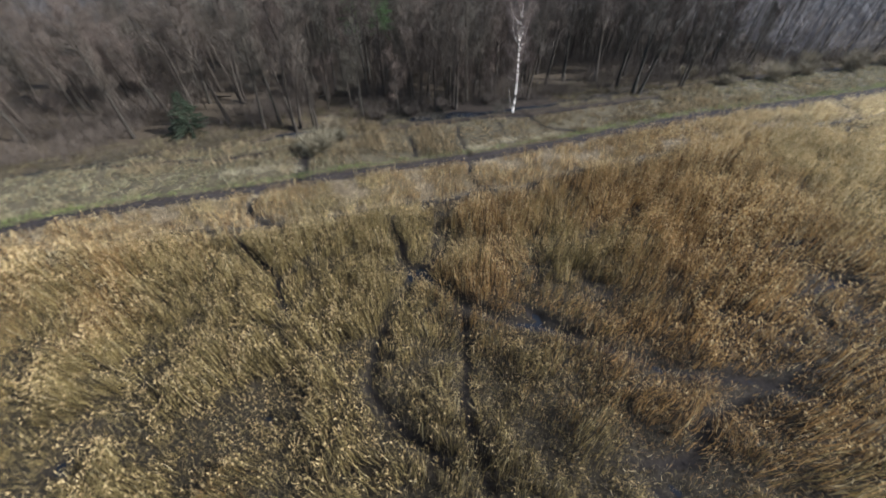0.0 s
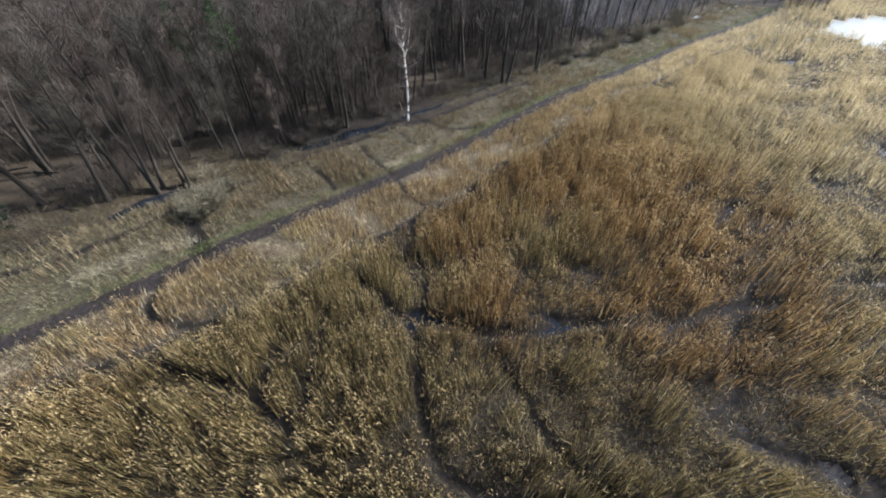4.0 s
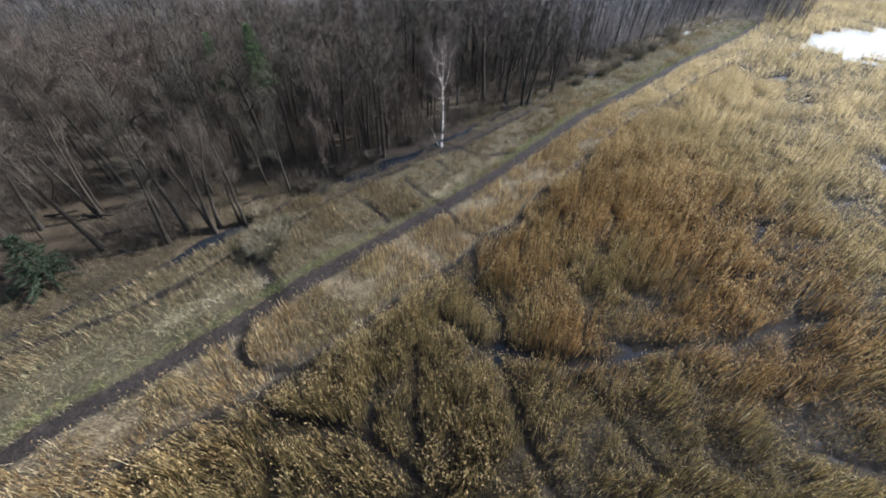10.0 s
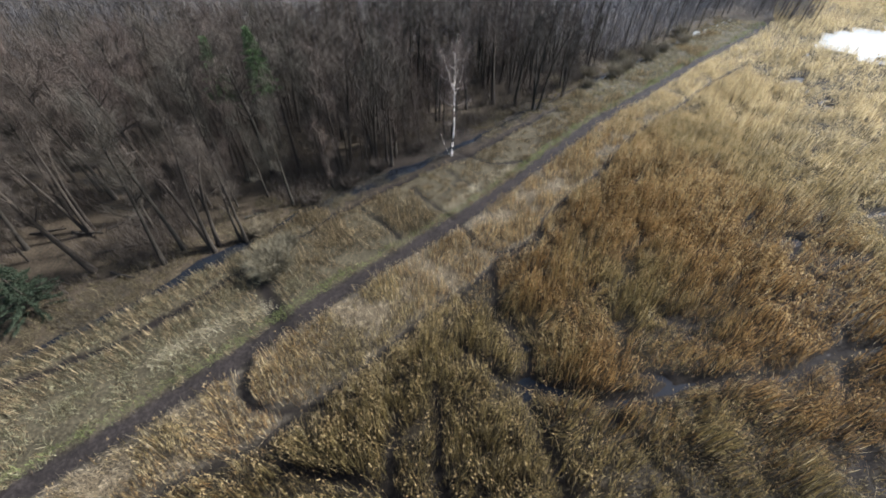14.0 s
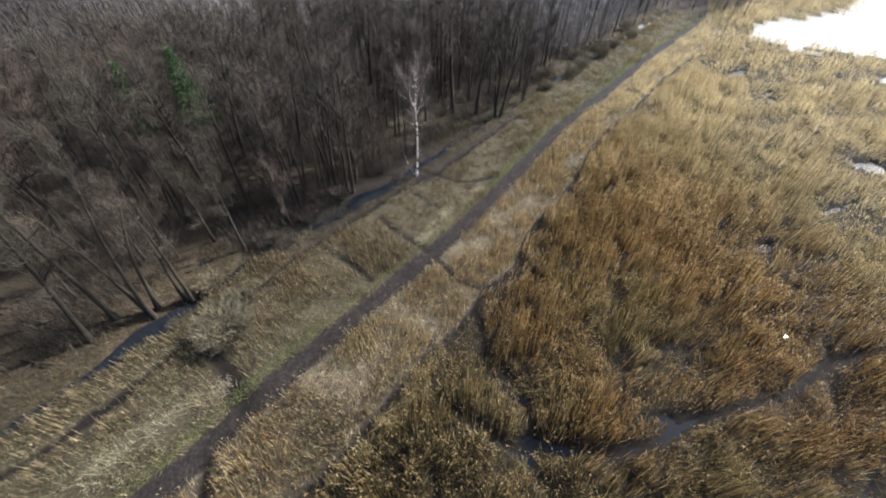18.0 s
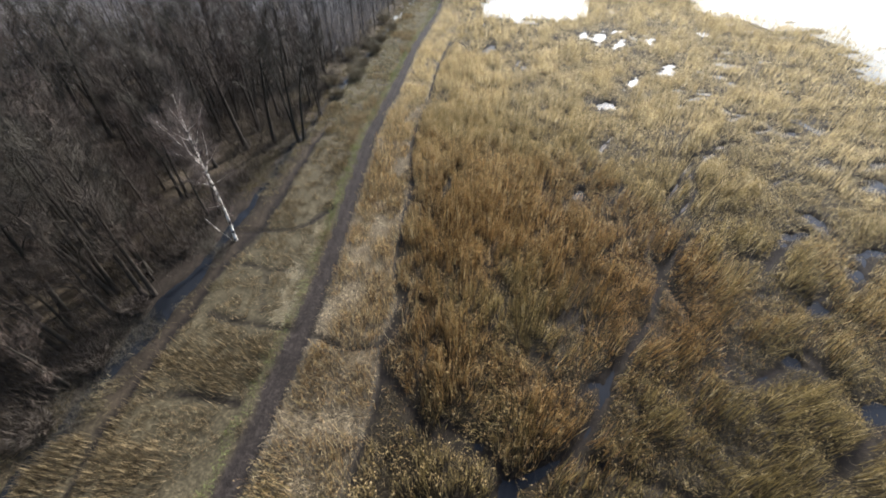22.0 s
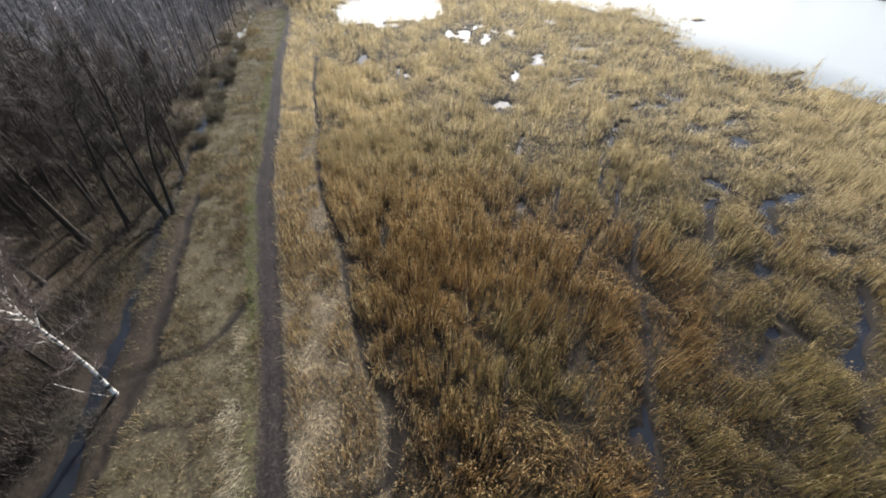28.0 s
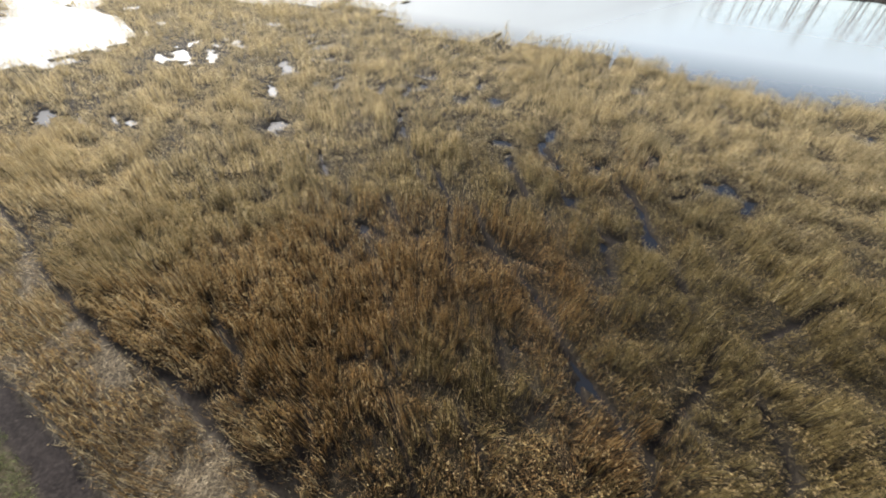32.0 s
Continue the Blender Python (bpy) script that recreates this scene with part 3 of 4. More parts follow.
# rings round the flight: the nearest dense and fine, the far ones sparse and broad
for near_lo, near_hi, density, wide in ((0, 20, 165, 0.026), (20, 42, 115, 0.036), (42, 75, 60, 0.052), (75, 190, 24.0, 0.085)):
    box = (max(-2, 12 - near_hi), max(-95, -37 - near_hi), min(39 + near_hi, 150), min(-12 + near_hi, 190))
    px, py, near, f = scatter(box, density, lambda x, y, d: ((d >= near_lo) & (d < near_hi) & (y > -64 - 0.35 * np.maximum(x - 45, 0))).astype(float))
    ok = (f["bare"] < RNG.uniform(0.25, 0.75, len(px))) & (f["dpath"] > 1.0 + RNG.uniform(0, 0.4, len(px)))
    px, py, z, low = px[ok], py[ok], f["z"][ok], f["low"][ok]
    n_ = len(px)
    tall = value_noise(px, py, 0.22, 71, 4)
    clump = value_noise(px, py, 1.5, 81, 2)
    bunch = value_noise(px, py, 0.8, 191, 2)
    # east and north of the long lead the reed stands in separate tussocks
    east = smooth(26, 40, px - 0.55 * (py + 14) * (py < 12) + 0.2 * np.maximum(py, 0))
    mound = value_noise(px, py, 0.42, 211, 3)
    h = (0.95 + 2.2 * tall + 0.9 * (clump - 0.5) + 1.5 * (bunch - 0.5)) * RNG.uniform(0.65, 1.1, n_)
    h = h * (1 - east) + east * (0.35 + 2.5 * smooth(0.36, 0.68, mound) + 0.5 * (clump - 0.5)) * RNG.uniform(0.7, 1.08, n_)
    lodged = smooth(0.62, 0.75, value_noise(px, py, 0.13, 91, 3) + 0.12 * smooth(30, 60, px)) * (1 - low)
    lean = h * (RNG.uniform(0.02, 0.22, n_) * (0.4 + 1.2 * value_noise(px, py, 0.7, 271, 2)) + 0.5 * lodged * RNG.random(n_))
    azim = RNG.normal(3.6, 0.7, n_) + 9.0 * (value_noise(px, py, 0.5, 101, 2) - 0.5)
    inner = side(px, py, REED_EDGE)
    h = h * (1 - 0.35 * lodged) * (0.42 + 0.46 * smooth(-0.5, 4.0, inner + 2 * (bunch - 0.5))) * (1 - 0.55 * f["marge"][ok])
    # the trodden margin: stems laid flat in swathes, with short stands between
    laid = (low > 0.5) & (value_noise(px, py, 0.45, 221, 3) + 0.22 * (RNG.random(n_) - 0.5) > 0.60)
    short = (low > 0.5) & ~laid
    h = np.where(short, RNG.uniform(0.4, 1.15, n_) * (0.55 + 0.9 * bunch), np.where(laid, RNG.uniform(0.0, 0.28, n_), h))
    lean = np.where(short, h * RNG.uniform(0.05, 0.35, n_), np.where(laid, RNG.uniform(0.3, 0.85, n_), lean))
    azim = np.where(laid, 5.0 * value_noise(px, py, 0.3, 231, 2) + RNG.normal(1.4, 0.9, n_), azim)
    gap = value_noise(px, py, 0.6, 171, 3)
    keep = (bunch + 0.12 * RNG.random(n_) > 0.345) & (clump + 0.2 * RNG.random(n_) > 0.42) & (gap > 0.25 + 0.06 * RNG.random(n_))
    keep &= (mound + 0.14 * RNG.random(n_) > 0.39 * east)
    keep &= RNG.random(n_) > 0.2 * smooth(17, 9, np.hypot(px - 22, py + 15))
    keep |= (low > 0.5) & (RNG.random(n_) < 0.85)
    # broken stubs fill the gaps between the stands
    stub = ~keep & (RNG.random(n_) < 0.46)
    keep |= stub
    h, lean = np.where(stub, RNG.uniform(0.1, 0.75, n_), h), np.where(stub, RNG.uniform(0.02, 0.22, n_), lean)
    base = np.stack([px, py, z - 0.03 + np.where(laid, RNG.uniform(0.02, 0.14, n_), 0)], -1)
    t = blades(base, h, np.full(n_, wide) * RNG.uniform(0.7, 1.3, n_), lean, azim)
    # some are leaves that hang off higher up
    leaf = (RNG.random(n_) < 0.12 + 0.45 * smooth(22, 40, px)) & ~laid
    up = h * RNG.uniform(0.45, 0.98, n_)
    lb = base + np.stack([np.cos(azim) * lean * 0.5, np.sin(azim) * lean * 0.5, up], -1)
    la = RNG.uniform(0, 2 * np.pi, n_)
    lt = blades(lb, RNG.uniform(-0.08, 0.42, n_), np.full(n_, wide * 1.1), RNG.uniform(0.06, 0.28, n_), la)
    t = np.where(leaf[:, None, None], lt, t)
    warm = smooth(0.35, 0.65, value_noise(px, py, 0.08, 111, 3) + 0.30 * smooth(29, 13, np.hypot(px - 21, py + 1)) - 0.08 - 0.12 * smooth(28, 50, px) + 0.2 * low - 0.06 * smooth(-22, -34, py))
    is_amber = RNG.random(n_) < warm
    golden = np.where(short, 0.32, 0.28 * (inner < 1.6))
    # paler with distance from the flight: haze put into the reed colour
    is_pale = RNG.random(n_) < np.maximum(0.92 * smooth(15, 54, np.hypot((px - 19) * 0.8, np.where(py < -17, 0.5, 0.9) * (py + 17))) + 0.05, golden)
    amber.append(t[keep & is_amber & ~laid & ~is_pale])
    olive.append(t[keep & ~is_amber & ~laid & ~is_pale])
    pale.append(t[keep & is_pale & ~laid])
    flat.append(t[keep & laid])
    # plumes at the tips
    rate = {165: 0.15, 115: 0.27, 60: 0.28, 24.0: 0.07}[density]
    pk = keep & ~leaf & ~laid & ~stub & (RNG.random(n_) < rate * (0.5 + 1.2 * tall) * (1 - 0.6 * smooth(40, 70, px)) * (1 - 0.6 * low))
    tip = base[pk] + np.stack([np.cos(azim) * lean, np.sin(azim) * lean, h], -1)[pk] - (0, 0, 0.05)
    m_ = len(tip)
    size = RNG.uniform(0.08, 0.15, m_) * (1 + 0.3 * (density < 150) + 0.25 * (density < 50))
    droop = RNG.normal(3.6, 0.6, m_)
    out_ = np.stack([np.cos(droop) * size, np.sin(droop) * size, size * RNG.uniform(0.5, 1.5, m_)], -1)
    for turn in (0, np.pi / 2):
        w = np.stack([np.cos(droop + np.pi / 2 + turn), np.sin(droop + np.pi / 2 + turn), np.full(m_, 0.7 * (turn > 0))], -1) * (size * 0.22)[:, None]
        plumes.append(np.stack([tip, tip + out_ * 0.8 + w, tip + out_ * 0.8 - w], 1))

px, py, near, f = scatter((0, -70, 110, 60), 18, lambda x, y, d: np.clip(30 / (d + 12), 0, 1))
ok = (f["dpath"] > 1.2) & (f["wet_and_shade"] < 0.3)
px, py, z = px[ok], py[ok], f["z"][ok]
n_ = len(px)
litter_ = []
litter_.append(blades(np.stack([px, py, z + RNG.uniform(0.0, 0.15, n_)], -1), RNG.uniform(0.0, 0.25, n_), np.full(n_, 0.03), RNG.uniform(0.4, 1.1, n_), RNG.uniform(0, 6.28, n_)))

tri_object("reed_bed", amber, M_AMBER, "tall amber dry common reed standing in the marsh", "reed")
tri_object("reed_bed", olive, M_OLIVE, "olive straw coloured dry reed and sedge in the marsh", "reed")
tri_object("reed_bed", pale, M_PALE, "pale dry reed, tinted towards the lake like far haze", "reed")
tri_object("reed_plumes", plumes, M_PLUME, "pale feathery seed plumes on the dry reed", "reed")
tri_object("reed_litter", litter_, M_LITTER, "dark broken reed stems lying between the stands", "reed")
tri_object("flattened_reed", flat, M_THATCH, "pale flattened old reed beside the path", "reed")

# ---- grass of the bank ----
dry, green, yellow = [], [], []
px, py, near, f = scatter((-14, -75, 34, 110), 240, lambda x, y, d: np.clip(45 / (d + 20), 0, 1))
n_ = len(px)
tuft = value_noise(px, py, 1.1, 121, 3)
bank = (f["strip"] > 0.35) & (f["bare"] < 0.5) & (tuft + 0.16 * RNG.random(n_) > 0.50) & (value_noise(px, py, 2.6, 301, 2) > 0.36)
combed = 3.9 + 2.4 * (value_noise(px, py, 0.25, 131, 2) - 0.5)
h = RNG.uniform(0.03, 0.5, n_) * (0.1 + 1.5 * tuft)
grow = 1 + near / 70
t = blades(np.stack([px, py, f["z"] - 0.02], -1), h, 0.021 * grow, RNG.uniform(0.08, 0.42, n_), combed + RNG.normal(0, 1.6, n_))
olive_patch = value_noise(px, py, 0.2, 141, 3)
amber_patch = value_noise(px, py, 0.16, 151, 3) + 0.25 * (RNG.random(n_) - 0.5) > 0.56 + 0.12 * smooth(-12, -22, py) + 0.13 * smooth(18, 30, py)
verge = (np.abs(f["dpath"] + 1.25 + 0.5 * (tuft - 0.5)) < 0.2 + 0.2 * (value_noise(px, py, 0.12, 281, 2) > 0.5)) & (f["path"] < 0.6)
bleached = bank & ~verge & (RNG.random(n_) < 0.05 + 0.48 * smooth(-22, -28, py) + 0.5 * smooth(16, 30, py))
dry.append(t[bank & ~verge & (olive_patch < 0.66) & ~amber_patch & ~bleached])
white = [t[bleached]]
yellow.append(t[bank & ~verge & (olive_patch < 0.66) & amber_patch & ~bleached])
green.append(t[verge & (RNG.random(n_) < 0.8)])
olive_sedge = t[bank & ~verge & (olive_patch >= 0.66) & ~bleached]
# short stands of reed on the bank, and tufts that hang over the ditch
tall_ = (f["strip"] > 0.5) & (f["bare"] < 0.4) & amber_patch & (RNG.random(n_) < np.where(py < -20, 0.15, 0.5)) & ~verge
yellow.append(blades(np.stack([px, py, f["z"] - 0.02], -1), RNG.uniform(0.4, 1.1, n_), 0.03 * grow, RNG.uniform(0.05, 0.3, n_), combed)[tall_])

brink = (np.abs(f["dditch"]) < 2.0) & (f["bare"] < 0.5) & (tuft > 0.42) & (RNG.random(n_) < np.where(py < -20, 0.22, np.where((py > -13) & (py < 7), 0.08, 0.35)))
toward = np.where(f["dditch"] > 0, np.pi, 0.0) + RNG.normal(0, 0.7, n_)
yellow.append(blades(np.stack([px, py, f["z"] - 0.02], -1), RNG.uniform(0.1, 0.45, n_), 0.03 * grow, RNG.uniform(0.15, 0.6, n_), toward)[brink])
hang = yellow.pop()
# yellowed sedge along the wood's edge
edge = (f["forest"] > 0.5) & (f["dditch"] > -7) & (tuft + 0.25 * RNG.random(n_) - 0.05 * np.abs(f["dditch"] + 2) > 0.45) & (f["bare"] < 0.4) & (RNG.random(n_) < np.where(py > -16, 0.3, 0.5))
dull = [t[edge]]
# dead stalks and brushwood in the ditch
px, py, near, f = scatter((-14, -60, 12, 60), 40, lambda x, y, d: np.clip(30 / (d + 10), 0, 1))
ok = (np.abs(f["dditch"] + 0.3) < 1.5) & (value_noise(px, py, 0.35, 181, 2) > 0.6)
px, py, z = px[ok], py[ok], np.maximum(f["z"][ok], -0.25)
n_ = len(px)
snags = [blades(np.stack([px, py, z], -1) + RNG.normal(0, 0.2, (n_, 3)) * (1, 1, 0), RNG.uniform(0.0, 0.7, n_), np.full(n_, 0.026), RNG.uniform(0.2, 1.0, n_), RNG.uniform(0, 6.28, n_)) for _ in range(3)]
tri_object("brushwood", snags, M_TWIG, "dark dead stalks and brushwood lying in the ditch", "brushwood")
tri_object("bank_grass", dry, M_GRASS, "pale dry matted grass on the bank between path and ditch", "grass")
tri_object("sedge", dull + [hang, olive_sedge], M_SEDGE, "dull olive sedge along the ditch and the wood's edge", "grass")
tri_object("sedge", yellow, M_STRAW, "straw coloured dry sedge along bank and ditch edge", "grass")
tri_object("bleached_grass", white, M_SHEAF, "bleached dead grass lying on the bank", "grass")
tri_object("verge_grass", green, M_GREEN, "short green grass along the edge of the path", "grass")


def sheaf(x, y, turn, length):
    """A bleached bundle of grass, lying combed over at the path's edge."""
    c = 230
    along = RNG.uniform(-0.5, 0.5, c) * length
    a = radians(turn)
    base = np.stack([np.cos(a) * along, np.sin(a) * along, np.zeros(c)], -1) + RNG.normal(0, 0.36, (c, 3)) * (1, 1, 0)
    t_ = blades(base, RNG.uniform(0.05, 0.4, c), np.full(c, 0.022), RNG.uniform(0.25, 0.95, c), RNG.normal(a + 2.2, 0.6, c))
    me = mesh_from("grass_sheaf", t_.reshape(-1, 3), np.arange(3 * c).reshape(-1, 3), M_BUNDLE)
    ob = new("grass_sheaf", me)
    ob.location = (x, y, 0)
    return tagged(ob, "bleached bundle of dead grass leaning over the path edge", "grass", "bleached grass bundles", kind="stuff")


for x, y, turn, length in ((7.6, 0.9, 75, 1.8), (7.2, -1.4, 60, 1.6), (6.2, -4.6, 80, 1.6), (6.2, -7.2, 85, 1.7), (0.9, -28.9, 60, 2.4), (-0.2, -31.5, 70, 2.2), (-0.9, -34.5, 80, 2.0), (6.0, -9.0, 80, 1.2)):
    sheaf(x, y, turn, length)


# ---- trees ----
def tube(points, radii, sides):
    """A tapering tube along points: vertices and quads."""
    points, radii = np.asarray(points, float), np.asarray(radii, float)
    ahead = np.gradient(points, axis=0)
    ahead /= np.linalg.norm(ahead, axis=1, keepdims=True) + 1e-9
    ref = np.where(np.abs(ahead[:, 2:3]) > 0.9, (1.0, 0, 0), (0, 0, 1.0))
    u = np.cross(ahead, ref)
    u /= np.linalg.norm(u, axis=1, keepdims=True)
    v = np.cross(ahead, u)
    a = np.arange(sides) * 2 * np.pi / sides
    ring = points[:, None] + radii[:, None, None] * (np.cos(a)[None, :, None] * u[:, None] + np.sin(a)[None, :, None] * v[:, None])
    k = len(points)
    i, j = np.meshgrid(np.arange(k - 1), np.arange(sides), indexing="ij")
    j2 = (j + 1) % sides
    quads_ = np.stack([i * sides + j, i * sides + j2, (i + 1) * sides + j2, (i + 1) * sides + j], -1).reshape(-1, 4)
    return ring.reshape(-1, 3), quads_


def joined(tubes):
    vs, qs, at = [], [], 0
    for v, q in tubes:
        vs.append(v)
        qs.append(q + at)
        at += len(v)
    return np.concatenate(vs), np.concatenate(qs)


def wander(start, direction, length, steps, bend, lift, rng):
    """A crooked line that sets out in a direction and turns upward by lift."""
    p, d, out = np.array(start, float), np.array(direction, float), [np.array(start, float)]
    for _ in range(steps):
        d = d + rng.normal(0, bend, 3) + (0, 0, lift)
        d /= np.linalg.norm(d)
        p = p + d * length / steps
        out.append(p.copy())
    return np.array(out)


def twig_tris(origins, dirs, length, width, rng):
    w = np.cross(dirs, rng.normal(0, 1, dirs.shape))
    w *= (width / 2)[:, None] / (np.linalg.norm(w, axis=1, keepdims=True) + 1e-9)
    return np.stack([origins - w, origins + w, origins + dirs * length[:, None]], 1)


def grow_tree(seed, height, radius, stems=1, limbs=18, twigs=2900, low=0.35, spread_=0.2):
    """Bare tree: tubes of stem and limbs, and triangles of twigs."""
    rng = np.random.default_rng(seed)
    tubes, ends, heads = [], [], []
    for s_ in range(stems):
        a = rng.uniform(0, 2 * np.pi)
        off = np.array([np.cos(a), np.sin(a), 0]) * (0.35 * (stems > 1))
        tall = height * (1 if s_ == 0 else rng.uniform(0.75, 0.95))
        stem = wander(off + (0, 0, -0.15), np.array([np.cos(a), np.sin(a), 0]) * 0.12 * (stems > 1) + rng.normal(0, 0.03, 3) * (1, 1, 0) + (0, 0, 1), tall, 7, 0.05, 0.06, rng)
        rr = radius * np.linspace(1, 0.12, 8) ** 0.9
        rr[0] *= 1.35
        tubes.append(tube(stem, rr, 6))
        for k in range(limbs // stems):
            rel = low + (0.96 - low) * (k + rng.random()) / (limbs // stems)
            at = stem[int(rel * 7)] + (stem[min(int(rel * 7) + 1, 7)] - stem[int(rel * 7)]) * (rel * 7 % 1)
            az, el = rng.uniform(0, 2 * np.pi), rng.uniform(0.4, 1.0)
            d = np.array([np.cos(az) * np.cos(el), np.sin(az) * np.cos(el), np.sin(el)])
            ln = height * spread_ * rng.uniform(0.7, 1.3) * (1.25 - 0.75 * rel)
            limb = wander(at, d, ln, 4, 0.14, 0.05, rng)
            tubes.append(tube(limb, radius * 0.34 * (1.2 - 0.6 * rel) * np.linspace(1, 0.15, 5), 4))
            for q in range(1, 5):
                ends.append(limb[q])
                heads.append(limb[q] - limb[q - 1])
        for q in range(5, 8):
            ends.append(stem[q])
            heads.append(stem[q] - stem[q - 1])
    ends, heads = np.array(ends), np.array(heads)
    heads /= np.linalg.norm(heads, axis=1, keepdims=True)
    # second order: boughs as a cloud of starting points, then twigs
    pick = rng.integers(0, len(ends), twigs)
    d = heads[pick] + rng.normal(0, 0.55, (twigs, 3)) + (0, 0, 0.25)
    d /= np.linalg.norm(d, axis=1, keepdims=True)
    from_ = ends[pick] + rng.normal(0, 0.22, (twigs, 3)) * height / 12
    return joined(tubes), twig_tris(from_, d, rng.uniform(0.5, 1.4, twigs) * height / 12, np.full(twigs, 0.02), rng)


def part(name, me, parent, label=""):
    ob = new(name, me)
    ob.parent = parent
    return tagged(ob, label)


def bare_tree(seed, height, radius, label, name="alder_tree", bark=M_BARK, twig=M_TWIG, **kw):
    (v, q), tw = grow_tree(seed, height, radius, **kw)
    tree = tagged(new(name), label, "tree", "trees of the wood")
    me = mesh_from("trunk", v, q, bark)
    me.polygons.foreach_set("use_smooth", np.ones(len(me.polygons), bool))
    part("trunk", me, tree)
    part("crown", mesh_from("crown", tw.reshape(-1, 3), np.arange(3 * len(tw)).reshape(-1, 3), twig), tree, "bare brown twigs")
    return tree


def ground_z(x, y):
    return float(survey(np.array([x], float), np.array([y], float))["z"][0])


# where the wood stands: left of the ditch, and round the far end of the path
c = 26000
tx, ty = RNG.uniform(-130, 60, c), RNG.uniform(-130, 215, c)
td = side(tx, ty, DITCH)
ok = (td < -1.6) | ((ty > 106) & (tx < 40 + 0.1 * (ty - 106)))
ok &= ~((td > -5) & (RNG.random(c) < np.where(ty < -20, 0.75, 0.5)))
ok &= ~((ty > 4) & (td > -8) & (RNG.random(c) < 0.62))
ok &= ~((ty < -22) & (td > -15) & (RNG.random(c) < 0.55))
tx, ty = tx[ok], ty[ok]
dist = line_distance(tx, ty, CAM_LINE)
cells, spots = {}, []
for x, y, d in zip(tx, ty, dist):
    gap = (2.4 if d < 65 else 2.7 if y > 95 else 3.4) + 1.6 * (y < -22 and d < 60 and x > -22)
    key = (int(x // 4), int(y // 4))
    if all((x - a) ** 2 + (y - b_) ** 2 > gap * gap for i in (-1, 0, 1) for j in (-1, 0, 1) for a, b_ in cells.get((key[0] + i, key[1] + j), ())):
        cells.setdefault(key, []).append((x, y))
        spots.append((d, x, y))
spots = [s_ for s_ in spots if min((s_[1] - a) ** 2 + (s_[2] - b_) ** 2 for a, b_ in ((0, 0), (2.9, 18.9), (4.1, 26.3), (-14, -34), (-21.8, -36.2), (-8.3, -26.4), (-14.3, -38.4), (-18.6, -11), (-20.3, -14.8))) > 4]
spots.sort()

KINDS = [
    bare_tree(1, 12.5, 0.20, "slender bare alder with dark upright trunk", twigs=1700),
    bare_tree(2, 11.0, 0.16, "slender bare alder with dark upright trunk", limbs=14, twigs=1500),
    bare_tree(3, 13.5, 0.25, "taller bare alder with stout dark trunk", limbs=20, twigs=1800, low=0.4),
    bare_tree(4, 12.0, 0.18, "bare alder with two dark stems from one base", stems=2, limbs=18, twigs=1900),
    bare_tree(5, 9.0, 0.12, "young bare alder with reddish brown twigs", limbs=14, twigs=1600, low=0.2, spread_=0.24),
    bare_tree(6, 12.8, 0.20, "bare alder with three dark stems from one base", stems=3, limbs=21, twigs=2000),
    bare_tree(7, 7.0, 0.09, "thin bare sapling with reddish brown twigs", limbs=12, twigs=1300, low=0.12, spread_=0.3),
]
placed = [(2.9, 18.9, 5, 0.3), (4.1, 26.3, 3, 1.0), (-14.0, -34.0, 2, 2.0), (-21.8, -36.2, 0, 0.5), (-8.3, -26.4, 5, 1.6), (-7.4, -24.2, 3, 0.2), (-10.4, -28.2, 0, 2.6),
          # added, not seen singly: their crowns cover and shade the ditch
          (-6.3, -8.4, 4, 0.4), (-5.2, -4.6, 6, 1.4), (-7.6, -5.6, 5, 2.2), (-7.9, -11.2, 3, 3.0), (-6.6, -13.6, 4, 4.1), (-4.4, -0.8, 6, 5.0), (-6.1, -1.6, 4, 0.9), (-3.4, 3.4, 4, 2.7), (-9.4, -8.2, 0, 1.0)]
first = [True] * len(KINDS)
NEAR = 290
for d, x, y in spots[:NEAR]:
    placed.append((x, y, int(RNG.choice(7, p=(0.22, 0.18, 0.14, 0.14, 0.14, 0.08, 0.10))), RNG.uniform(0, 6.28)))
for x, y, kind, turn in placed:
    m = pose(x, y, ground_z(x, y), RNG.uniform(-3, 3), RNG.uniform(-3, 3), math.degrees(turn)) @ Matrix.Scale(RNG.uniform(0.88, 1.1), 4)
    if first[kind]:
        first[kind] = False
        KINDS[kind].matrix_basis = m
    else:
        made = copy_thing(KINDS[kind], m)
        made.matrix_basis = m


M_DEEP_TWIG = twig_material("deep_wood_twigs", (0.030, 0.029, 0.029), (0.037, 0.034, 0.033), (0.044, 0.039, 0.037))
# lightened and greyed twigs: the haze of distance is put into their colour
M_HAZED_TWIG = twig_material("hazed_twigs", (0.145, 0.132, 0.126), (0.157, 0.142, 0.134), (0.17, 0.15, 0.14))


